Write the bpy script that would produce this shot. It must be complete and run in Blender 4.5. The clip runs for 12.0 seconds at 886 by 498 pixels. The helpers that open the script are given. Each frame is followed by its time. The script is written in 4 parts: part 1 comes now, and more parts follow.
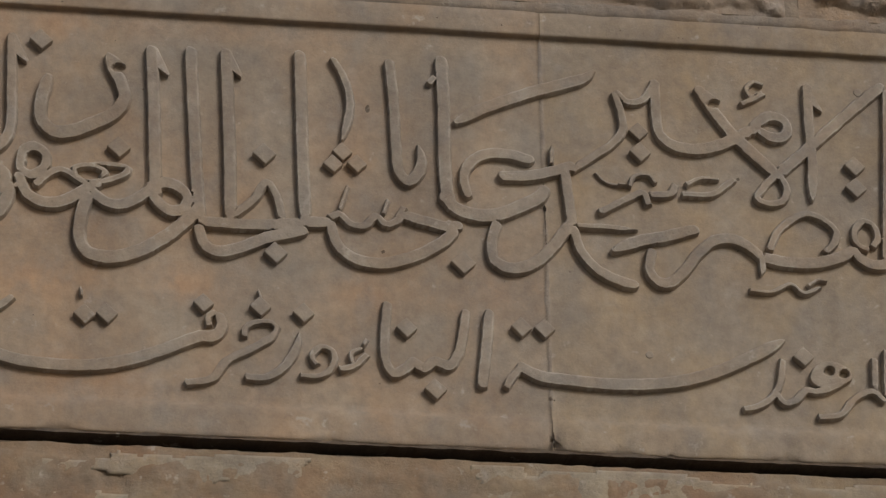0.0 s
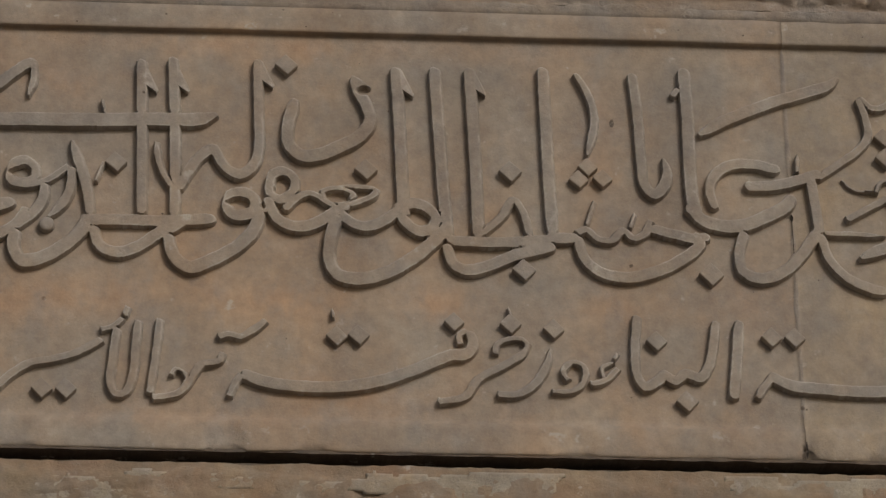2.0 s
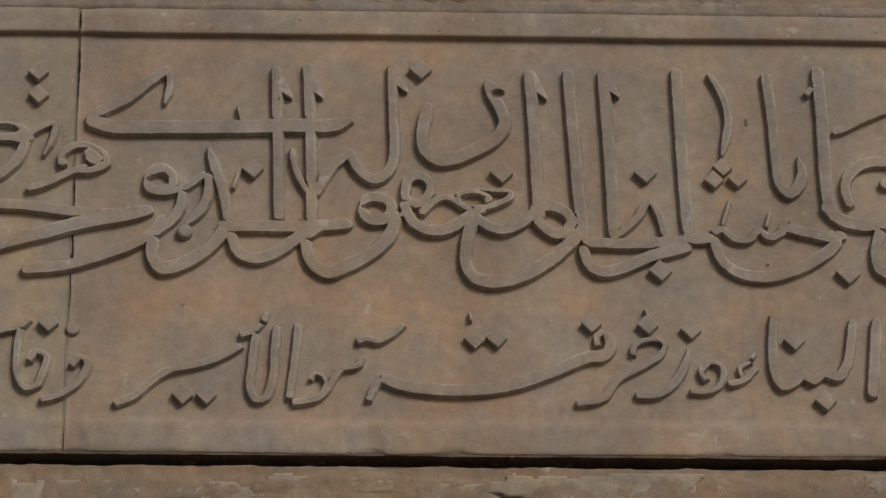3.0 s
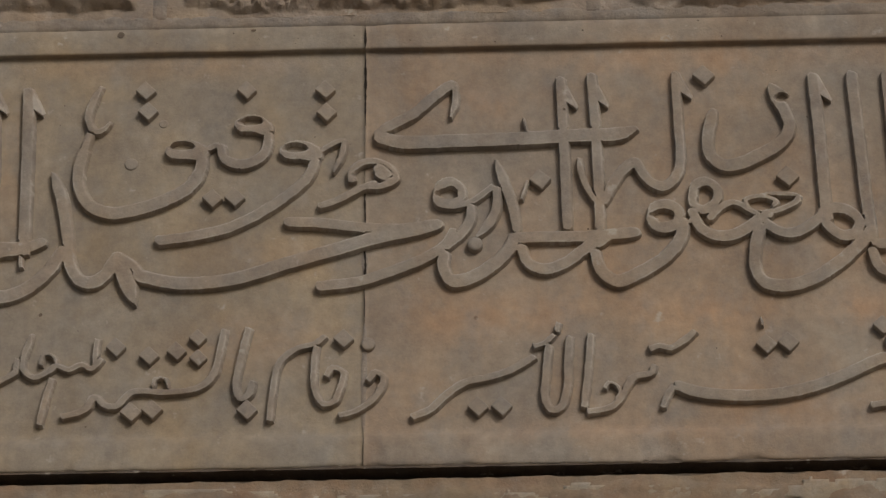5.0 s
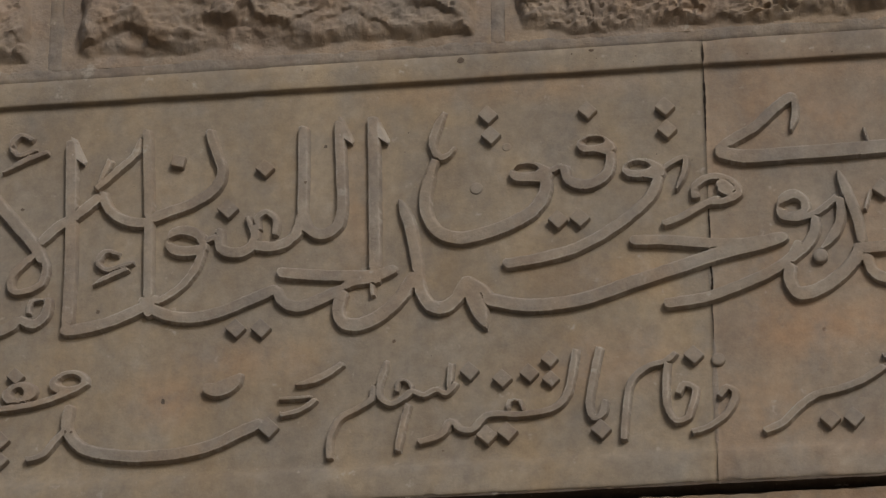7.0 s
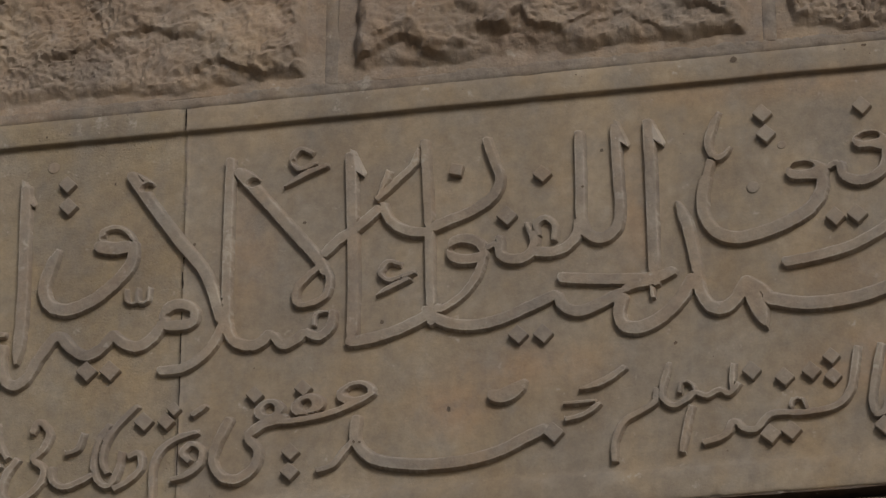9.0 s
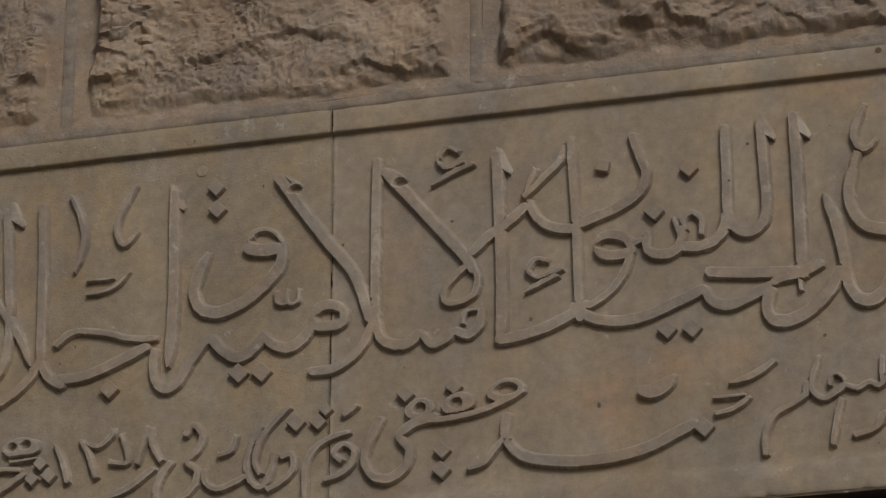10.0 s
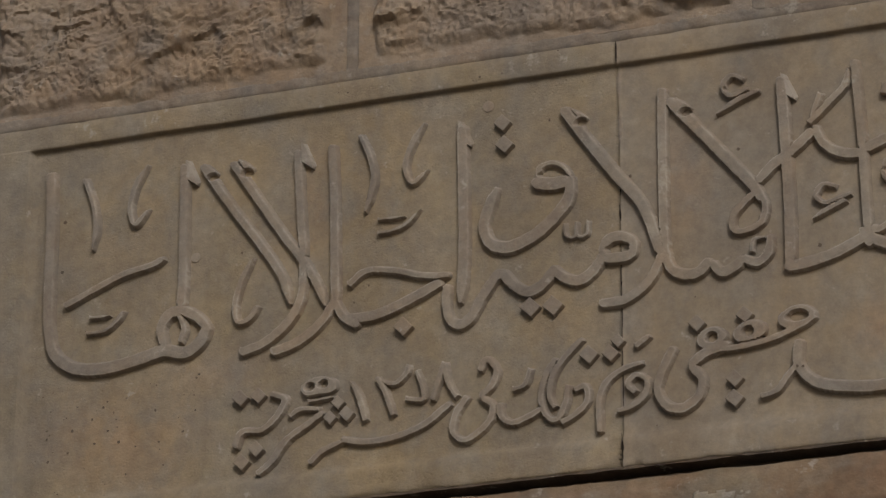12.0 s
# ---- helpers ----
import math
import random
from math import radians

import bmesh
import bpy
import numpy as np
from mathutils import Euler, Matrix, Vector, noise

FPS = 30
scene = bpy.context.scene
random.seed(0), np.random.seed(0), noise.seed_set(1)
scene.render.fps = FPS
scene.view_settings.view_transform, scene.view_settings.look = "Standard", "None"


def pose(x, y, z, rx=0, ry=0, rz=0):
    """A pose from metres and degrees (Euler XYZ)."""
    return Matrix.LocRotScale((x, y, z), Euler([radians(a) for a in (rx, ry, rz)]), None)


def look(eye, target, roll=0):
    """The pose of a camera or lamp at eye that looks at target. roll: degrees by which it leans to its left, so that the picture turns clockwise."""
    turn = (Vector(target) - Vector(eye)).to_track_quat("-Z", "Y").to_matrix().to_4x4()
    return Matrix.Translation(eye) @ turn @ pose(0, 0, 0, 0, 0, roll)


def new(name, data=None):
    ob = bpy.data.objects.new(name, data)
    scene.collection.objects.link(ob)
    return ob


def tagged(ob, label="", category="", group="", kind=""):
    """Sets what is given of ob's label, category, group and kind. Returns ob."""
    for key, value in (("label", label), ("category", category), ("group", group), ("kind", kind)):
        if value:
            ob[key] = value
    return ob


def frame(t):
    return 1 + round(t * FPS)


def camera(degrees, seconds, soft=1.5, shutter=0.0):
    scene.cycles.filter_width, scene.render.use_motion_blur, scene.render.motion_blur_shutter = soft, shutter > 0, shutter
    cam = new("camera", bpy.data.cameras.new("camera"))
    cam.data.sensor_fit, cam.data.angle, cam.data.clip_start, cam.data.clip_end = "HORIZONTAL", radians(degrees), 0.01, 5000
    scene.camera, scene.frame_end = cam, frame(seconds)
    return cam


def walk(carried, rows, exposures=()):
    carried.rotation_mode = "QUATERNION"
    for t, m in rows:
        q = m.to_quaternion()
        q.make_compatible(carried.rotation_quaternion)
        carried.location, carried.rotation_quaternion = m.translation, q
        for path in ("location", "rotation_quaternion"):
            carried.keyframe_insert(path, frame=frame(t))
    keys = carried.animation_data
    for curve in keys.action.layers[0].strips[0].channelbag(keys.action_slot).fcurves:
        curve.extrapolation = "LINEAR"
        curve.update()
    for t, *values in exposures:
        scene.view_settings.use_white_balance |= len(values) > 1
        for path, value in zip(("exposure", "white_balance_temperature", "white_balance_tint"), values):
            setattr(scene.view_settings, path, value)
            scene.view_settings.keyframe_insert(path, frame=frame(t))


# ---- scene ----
cam = camera(13.76, 12.0, soft=1.4)
# seconds, x, y, z, turn, tilt, roll
PATH = [
    (0, 0.2960, -4.1630, 1.5616, -9.145, 26.667, -1.135),
    (0.5, 0.2960, -4.1714, 1.5667, -8.212, 26.616, -1.076),
    (1, 0.2968, -4.1831, 1.5708, -7.148, 26.592, -0.996),
    (1.5, 0.2998, -4.1886, 1.5736, -5.948, 26.645, -0.873),
    (2, 0.2976, -4.1956, 1.5736, -4.746, 26.675, -0.803),
    (2.5, 0.2910, -4.2028, 1.5739, -3.488, 26.674, -0.605),
    (3, 0.2798, -4.2115, 1.5754, -2.595, 26.632, -0.587),
    (3.2, 0.2753, -4.2151, 1.5767, -2.234, 26.612, -0.545),
    (4.8, 0.2439, -4.2593, 1.6063, 1.402, 26.210, -0.392),
    (5, 0.2391, -4.2683, 1.6118, 1.901, 26.114, -0.287),
    (5.5, 0.2265, -4.2911, 1.6278, 3.097, 25.903, -0.243),
    (6, 0.2125, -4.3147, 1.6438, 4.279, 25.688, -0.311),
    (6.5, 0.2016, -4.3390, 1.6586, 5.874, 25.506, -0.233),
    (7, 0.1939, -4.3600, 1.6722, 7.203, 25.322, -0.177),
    (7.2, 0.1916, -4.3679, 1.6774, 7.683, 25.234, -0.121),
    (8.8, 0.2171, -4.4117, 1.7101, 11.703, 24.717, 0.081),
    (9, 0.2199, -4.4164, 1.7125, 12.216, 24.669, 0.065),
    (9.5, 0.2258, -4.4272, 1.7184, 13.506, 24.545, 0.147),
    (10, 0.2294, -4.4351, 1.7244, 14.810, 24.405, 0.117),
    (10.5, 0.2356, -4.4423, 1.7274, 16.302, 24.214, 0.203),
    (11, 0.2437, -4.4522, 1.7316, 17.529, 23.820, 0.311),
    (11.5, 0.2540, -4.4631, 1.7416, 18.788, 23.238, 0.311),
    (12, 0.2620, -4.4736, 1.7597, 19.959, 22.761, 0.290),
]
walk(cam, [(t, pose(x, y, z, 90 + tilt, 0, turn) @ pose(0, 0, 0, 0, 0, roll)) for t, x, y, z, turn, tilt, roll in PATH],
     exposures=[(0, 0.0), (12, -0.3)])

# ---- light: an overcast sky, brightest high up in front of the wall ----
SUN_TO = Vector((0.54, -1.00, 0.61)).normalized()
world = bpy.data.worlds.new("sky")
scene.world = world
world.use_nodes = True
wn = world.node_tree.nodes
sky = wn.new("ShaderNodeTexSky")
sky.sky_type = 'NISHITA'
sky.sun_disc = False
sky.sun_elevation = math.asin(SUN_TO.z)
sky.sun_rotation = math.atan2(SUN_TO.x, SUN_TO.y)
sky.air_density, sky.dust_density, sky.ozone_density = 1.0, 4.0, 1.0
world.node_tree.links.new(sky.outputs[0], wn["Background"].inputs[0])
wn["Background"].inputs[1].default_value = 0.058
sun = new("sun", bpy.data.lights.new("sun", 'SUN'))
sun.data.energy, sun.data.angle, sun.data.color = 1.17, radians(17), (1.0, 0.975, 0.965)
sun.matrix_world = look((0, 0, 0), -SUN_TO)

# ---- materials ----
def material(name):
    m = bpy.data.materials.new(name)
    m.use_nodes = True
    nt = m.node_tree
    return m, nt, nt.nodes["Principled BSDF"]


def node(nt, kind, **values):
    n = nt.nodes.new(kind)
    for k, v in values.items():
        n.inputs[k.replace("_", " ")].default_value = v
    return n


def ramp(nt, source, stops):
    r = nt.nodes.new("ShaderNodeValToRGB")
    while len(r.color_ramp.elements) < len(stops):
        r.color_ramp.elements.new(0.5)
    for e, (p, c) in zip(r.color_ramp.elements, stops):
        e.position, e.color = p, (*c, 1)
    nt.links.new(source, r.inputs[0])
    return r.outputs[0]


def mix(nt, how, factor, a, b):
    n = nt.nodes.new("ShaderNodeMix")
    n.data_type, n.blend_type = 'RGBA', how
    for sock, v in ((n.inputs[0], factor), (n.inputs[6], a), (n.inputs[7], b)):
        if isinstance(v, bpy.types.NodeSocket):
            nt.links.new(v, sock)
        elif isinstance(v, tuple):
            sock.default_value = (*v, 1)
        else:
            sock.default_value = v
    return n.outputs[2]


def stone(name, base, warm, pale, blotch=2.2, grain=260.0, relief=0.25, pits=0.35, warmth=0.8, vary=0.0, arris=0.0, stains=(), flush_to=(1.10, 0.99, 0.89)):
    """Weathered limestone: broad warm and grey patches, fine grain, small pits and light bump."""
    m, nt, bsdf = material(name)
    geo = nt.nodes.new("ShaderNodeNewGeometry")
    pos = geo.outputs["Position"]

    def noise_tex(scale, detail, rough=0.55, stretch=None):
        n = node(nt, "ShaderNodeTexNoise", Scale=scale, Detail=detail, Roughness=rough)
        src = pos
        if stretch:
            mp = nt.nodes.new("ShaderNodeMapping")
            mp.inputs["Scale"].default_value = stretch
            nt.links.new(pos, mp.inputs[0])
            src = mp.outputs[0]
        nt.links.new(src, n.inputs["Vector"])
        return n.outputs[0]

    big = noise_tex(blotch, 5, 0.6)
    mid = noise_tex(blotch * 5.3, 6, 0.65)
    fine = noise_tex(grain, 4, 0.7)
    streak = noise_tex(7.0, 4, 0.6, (1.0, 1.0, 0.22))
    col = mix(nt, 'MIX', ramp(nt, big, [(0.40, (0, 0, 0)), (0.62, (warmth,) * 3)]), base, warm)
    rust = None
    for x, z, rx, rz, strength in stains:      # rusty blooms with soft uneven rims, millimetres on the panel
        mp = nt.nodes.new("ShaderNodeMapping")
        mp.inputs["Scale"].default_value = (1000 / rx, 0, 1000 / rz)
        mp.inputs["Location"].default_value = (-x / rx, 0, -(z + 4000) / rz)
        nt.links.new(pos, mp.inputs[0])
        far = nt.nodes.new("ShaderNodeVectorMath")
        far.operation = 'LENGTH'
        nt.links.new(mp.outputs[0], far.inputs[0])
        bloom = ramp(nt, far.outputs["Value"], [(0.15, (0.8 * strength,) * 3), (1.0, (0, 0, 0))])
        rust = bloom if rust is None else mix(nt, 'LIGHTEN', 1.0, rust, bloom)
    if rust is not None:
        rust = mix(nt, 'MULTIPLY', 1.0, rust, ramp(nt, mid, [(0.33, (0.15,) * 3), (0.62, (1, 1, 1))]))
        col = mix(nt, 'MIX', rust, col, (0.46, 0.288, 0.172))
    col = mix(nt, 'MIX', ramp(nt, mid, [(0.52, (0, 0, 0)), (0.74, (0.75,) * 3)]), col, pale)
    col = mix(nt, 'MULTIPLY', 0.55, col, ramp(nt, streak, [(0.35, (0.78, 0.75, 0.72)), (0.62, (1.06, 1.05, 1.03))]))
    tint = noise_tex(17.0, 4, 0.6, (1.0, 1.0, 0.8))
    col = mix(nt, 'MIX', ramp(nt, tint, [(0.48, (0, 0, 0)), (0.66, (0.6,) * 3)]), col, tuple(0.93 * (0.6 * a + 0.4 * sum(base) / 3) for a in base))
    flush = noise_tex(11.0, 4, 0.65, (1.0, 1.0, 0.7))
    col = mix(nt, 'MULTIPLY', 0.8, col, ramp(nt, flush, [(0.45, (1, 1, 1)), (0.68, flush_to)]))
    col = mix(nt, 'MULTIPLY', 0.25, col, ramp(nt, fine, [(0.30, (0.76, 0.75, 0.74)), (0.62, (1.1, 1.1, 1.1))]))
    speck = node(nt, "ShaderNodeTexVoronoi", Scale=8.0)
    nt.links.new(pos, speck.inputs["Vector"])
    col = mix(nt, 'MULTIPLY', 0.85, col, ramp(nt, speck.outputs["Distance"], [(0.014, (0.35, 0.3, 0.27)), (0.032, (1, 1, 1))]))
    mottle = noise_tex(62.0, 3, 0.6)
    col = mix(nt, 'MULTIPLY', 0.6, col, ramp(nt, mottle, [(0.34, (0.84, 0.84, 0.85)), (0.64, (1.14, 1.14, 1.12))]))
    fleck = noise_tex(34.0, 3, 0.75)
    col = mix(nt, 'MIX', ramp(nt, fleck, [(0.64, (0, 0, 0)), (0.72, (0.7,) * 3)]), col, (0.44, 0.40, 0.35))
    if arris:      # edges rubbed pale, and edge highlights painted into the colour
        pale_edge = mix(nt, 'MULTIPLY', 1.0, ramp(nt, geo.outputs["Pointiness"], [(0.505, (0, 0, 0)), (0.56, (arris,) * 3)]), ramp(nt, mid, [(0.45, (0.05,) * 3), (0.58, (1, 1, 1))]))
        col = mix(nt, 'MIX', pale_edge, col, (0.50, 0.455, 0.40))
    grime = noise_tex(blotch * 2.1, 7, 0.7)
    col = mix(nt, 'MULTIPLY', 0.7, col, ramp(nt, grime, [(0.34, (0.77, 0.77, 0.79)), (0.62, (1.13, 1.13, 1.10))]))
    if vary:
        info = nt.nodes.new("ShaderNodeObjectInfo")
        col = mix(nt, 'MULTIPLY', vary, col, ramp(nt, info.outputs["Random"], [(0.0, (0.72, 0.72, 0.74)), (1.0, (1.15, 1.1, 1.02))]))
    nt.links.new(col, bsdf.inputs["Base Color"])
    pit = node(nt, "ShaderNodeTexVoronoi", Scale=95.0)
    nt.links.new(pos, pit.inputs["Vector"])
    pit_h = ramp(nt, pit.outputs["Distance"], [(0.0, (1 - pits,) * 3), (0.22, (1, 1, 1))])
    soft = noise_tex(38.0, 5, 0.6)
    height = mix(nt, 'MULTIPLY', 1.0, mix(nt, 'MIX', 0.45, soft, fine), pit_h)
    bump = node(nt, "ShaderNodeBump", Strength=relief, Distance=0.004)
    nt.links.new(height, bump.inputs["Height"])
    nt.links.new(bump.outputs[0], bsdf.inputs["Normal"])
    bsdf.inputs["Roughness"].default_value = 0.92
    bsdf.inputs["Specular IOR Level"].default_value = 0.2
    return m


RUST = [(190, -388, 190, 42, 0.9), (98, -400, 90, 60, 0.8), (430, -392, 150, 45, 0.8), (640, -392, 90, 40, 0.9), (520, -528, 160, 45, 0.7),
        (430, -18, 480, 34, 0.6), (150, -80, 160, 60, 0.5), (860, -120, 60, 100, 0.4), (1060, -380, 130, 70, 0.4), (870, -395, 160, 40, 0.5), (330, -555, 260, 30, 0.5)]
OCHRE = [(-725, -445, 75, 55, 0.75), (-620, -395, 150, 45, 0.5), (-470, -180, 40, 110, 0.45), (-1010, -190, 60, 120, 0.35), (-140, -420, 160, 60, 0.45),
         (-250, -15, 260, 30, 0.45), (-130, -300, 160, 40, 0.3)]
EARTH = [(-1850, -470, 170, 110, 0.55), (-1560, -150, 40, 130, 0.35), (-1700, -390, 120, 50, 0.3)]
FIELD = stone("carved_limestone", (0.302, 0.263, 0.222), (0.382, 0.293, 0.214), (0.365, 0.318, 0.274), blotch=3.4, relief=0.34, warmth=0.8, stains=RUST)
FIELD_OLIVE = stone("carved_limestone_ochre", (0.305, 0.267, 0.223), (0.360, 0.296, 0.216), (0.366, 0.330, 0.288), blotch=3.0, relief=0.34, warmth=0.6, stains=OCHRE, flush_to=(1.085, 1.005, 0.88))
FIELD_BROWN = stone("carved_limestone_brown", (0.298, 0.261, 0.213), (0.360, 0.288, 0.200), (0.350, 0.318, 0.270), blotch=3.2, relief=0.7, pits=0.5, warmth=0.8, stains=EARTH, flush_to=(1.07, 1.02, 0.87))
FIELD_PALE = stone("carved_limestone_pale", (0.305, 0.264, 0.222), (0.368, 0.292, 0.214), (0.370, 0.336, 0.294), blotch=3.6, relief=0.34, warmth=0.6, flush_to=(1.08, 1.01, 0.87))
LETTER = stone("worn_limestone_relief", (0.308, 0.272, 0.236), (0.350, 0.292, 0.230), (0.390, 0.358, 0.320), blotch=3.4, relief=0.5, warmth=0.55, arris=0.7)
DOT = stone("worn_limestone_dots", (0.308, 0.272, 0.236), (0.350, 0.292, 0.230), (0.385, 0.354, 0.316), blotch=3.4, relief=0.45, warmth=0.6)
BLOCK = stone("rough_limestone", (0.318, 0.272, 0.234), (0.36, 0.285, 0.212), (0.40, 0.36, 0.326), blotch=5.0, relief=0.75, pits=0.5, vary=0.25)
LOWER = stone("brown_limestone", (0.285, 0.232, 0.168), (0.27, 0.178, 0.122), (0.335, 0.30, 0.25), blotch=4.5, relief=0.6, vary=0.15)
SMEAR = stone("pale_lime_mortar", (0.335, 0.296, 0.236), (0.350, 0.285, 0.205), (0.40, 0.37, 0.33), blotch=9.0, relief=0.7)
MORTAR = stone("weathered_mortar", (0.280, 0.248, 0.220), (0.30, 0.25, 0.20), (0.35, 0.32, 0.29), blotch=8.0, relief=0.8)
PAVING = stone("dusty_paving", (0.20, 0.18, 0.155), (0.22, 0.185, 0.145), (0.26, 0.245, 0.225), blotch=0.6, grain=60.0, relief=0.3)

# near-black for ribbons that stand for open joint stretches
CRACK_BLACK = stone("crack_black", (0.022, 0.018, 0.015), (0.03, 0.023, 0.018), (0.04, 0.033, 0.027), blotch=30.0)
# dark tone that paints shade under the panel and in the open joint
JOINT_SHADE = stone("joint_shade", (0.125, 0.102, 0.084), (0.140, 0.110, 0.085), (0.16, 0.135, 0.11), blotch=30.0)
# dark brown for flat pit discs and the added strip that cuts bounce
DARK_BROWN = stone("dark_brown", (0.14, 0.115, 0.092), (0.15, 0.118, 0.092), (0.17, 0.145, 0.12), blotch=30.0)

# ---- building helpers ----
TOP = 4.0        # height of the inner top edge of the panel over the ground


def part(name, data, mat, parent=None, label=""):
    """Links a bmesh or a mesh as one object, under a thing where one is given."""
    if isinstance(data, bmesh.types.BMesh):
        me = bpy.data.meshes.new(name)
        data.to_mesh(me)
        data.free()
    else:
        me = data
    if not me.materials:
        me.materials.append(mat)
    ob = new(name, me)
    if parent:
        ob.parent = parent
    return tagged(ob, label) if label else ob


def box(bm, x0, x1, y0, y1, z0, z1, bevel=0.0):
    m = Matrix.Translation(((x0 + x1) / 2, (y0 + y1) / 2, (z0 + z1) / 2)) @ Matrix.Diagonal((x1 - x0, y1 - y0, z1 - z0, 1))
    got = bmesh.ops.create_cube(bm, size=1, matrix=m)
    if bevel:
        edges = list({e for v in got["verts"] for e in v.link_edges})
        bmesh.ops.bevel(bm, geom=edges, offset=bevel, segments=2, affect='EDGES')


# ---- ground and wall ----
bm = bmesh.new()
bmesh.ops.create_grid(bm, x_segments=8, y_segments=8, size=400)
tagged(part("ground", bm, PAVING), "dusty pale stone paving in front of the wall", "ground", kind="structure")

bm = bmesh.new()
box(bm, -7, 7, 0.06, 0.55, 0, 7.2)
wall = tagged(part("wall_facade", bm, MORTAR), "brown limestone ashlar wall with grey mortar joints", "wall", kind="structure")


def fractal(p, octaves=4, gain=0.55):
    """Summed noise, about -1 to 1."""
    total, a = 0.0, 1.0
    for _ in range(octaves):
        total += a * noise.noise(p)
        p, a = p * 2.13, a * gain
    return total


def smooth(a, b, v):
    t = min(1.0, max(0.0, (v - a) / (b - a)))
    return t * t * (3 - 2 * t)


def broken(v):
    """One chip after another: each juts out sharply over the one below and falls back towards the next."""
    f = v - math.floor(v)
    return smooth(0.0, 0.16, f) * (1 - f)


def rock_block(x0, x1, z0, z1, seed, proud=0.030, margin=0.026, face=-0.010, back=0.07, step=0.006, ledges=(0.12, 0.24, 0.40), bold=1.0, grit=1.0, ragged=0.0):
    """An ashlar block: a flat drafted margin round a split face that breaks back in uneven layers towards its foot."""
    nu, nv = max(8, int((x1 - x0) / step)), max(8, int((z1 - z0) / step))
    high = z1 - z0
    verts = []
    for j in range(nv + 1):
        for i in range(nu + 1):
            x, z = x0 + (x1 - x0) * i / nu, z0 + high * j / nv
            p = Vector((x, seed * 3.1, z))
            y = face + 0.0012 * noise.noise(p * 45) + 0.0006 * noise.noise(p * 150)
            inset = min(x - x0, x1 - x, z - z0 + 0.4 * margin, z1 - z) - margin + 0.013 * fractal(p * 9, 3) + 0.004 * noise.noise(p * 60)
            if inset > 0:
                rise = min(1.0, inset / 0.016)
                rise *= 1.6 - 0.6 * rise
                lean = z + 0.030 * fractal(p * 11, 2) + 0.009 * fractal(p * 34, 3) - 0.06 * (x - x0 - 0.3 * (x1 - x0)) * noise.noise(Vector((seed, 2, 7)))
                h = 0.22
                for k, f in enumerate(ledges):     # layers that fade in and out along the block
                    q = Vector((x * 3.1, seed + 2.7 * k, 0.5))
                    line = z0 + high * (f + 0.13 * noise.noise(q) + 0.07 * noise.noise(q * 3.7))
                    much = smooth(-0.25, 0.30, fractal(Vector((x * 6.5, seed * 1.9 + k, z * 5)), 2))
                    blunt = 0.030 - 0.026 * much
                    h += bold * (0.06 + 0.24 * much) * smooth(-blunt, 0.002, lean - line)
                h += 0.22 * fractal(Vector((x * 5.5, seed, z * 7.0)), 3) * smooth(0, 0.06, inset)
                coarse = z * 24 + 1.5 * fractal(Vector((x * 6, seed, z * 9)), 4, 0.6) + seed
                small = z * 62 + 9 * x * noise.noise(Vector((seed, 4, 1))) + 1.9 * fractal(Vector((x * 19, seed + 6, z * 24)), 4, 0.6)
                bent = 0.6 * noise.noise_vector(p * 15)
                facet = fractal(Vector((x * 13 + bent.x, seed, z * 18 - 3 * x + bent.z)), 5, 0.6)
                rough = 0.0085 * (0.5 - abs(facet)) + 0.0020 * noise.noise(p * 75) + 0.0019 * noise.noise(p * 160) + 0.0010 * noise.noise(p * 300)
                rough += 0.0075 * smooth(0.05, 0.50, noise.noise(p * 6)) * broken(coarse) + 0.0030 * smooth(-0.1, 0.5, noise.noise(p * 14)) * broken(small)
                y -= rise * (proud * max(0.06, h) + grit * rough)
            if ragged and z > z1 - 0.012:
                z += ragged * (noise.noise(Vector((x * 16, seed, 5))) + 0.6 * noise.noise(Vector((x * 55, seed, 8))))
            verts.append((x, y, TOP + z))
    n1 = nu + 1
    ring = [i for i in range(n1)] + [j * n1 + nu for j in range(1, nv + 1)] + [nv * n1 + i for i in range(nu - 1, -1, -1)] + [j * n1 for j in range(nv - 1, 0, -1)]
    me = bpy.data.meshes.new("stone_block")
    faces = [(j * n1 + i, j * n1 + i + 1, (j + 1) * n1 + i + 1, (j + 1) * n1 + i) for j in range(nv) for i in range(nu)]
    start = len(verts)
    verts += [(verts[k][0], back, verts[k][2]) for k in ring]
    m = len(ring)
    faces += [(ring[k], start + k, start + (k + 1) % m, ring[(k + 1) % m]) for k in range(m)]
    me.from_pydata(verts, [], faces)
    me.polygons.foreach_set("use_smooth", [True] * len(faces))
    me.set_sharp_from_angle(angle=radians(42))
    me.update()
    return me


# courses over the panel
JOINTS = [-3.32, -2.72, -2.105, -1.500, -0.893, -0.280, 0.300, 0.868, 1.447, 2.05, 2.66]
MARGINS = (0.026, 0.026, 0.024, 0.030, 0.020, 0.018, 0.013, 0.012, 0.016, 0.026)
LEDGES = {2: (0.16, 0.30), 3: (0.13, 0.24, 0.55), 4: (0.10, 0.20, 0.33), 5: (0.12, 0.22, 0.34, 0.5), 6: (0.12, 0.25, 0.4)}
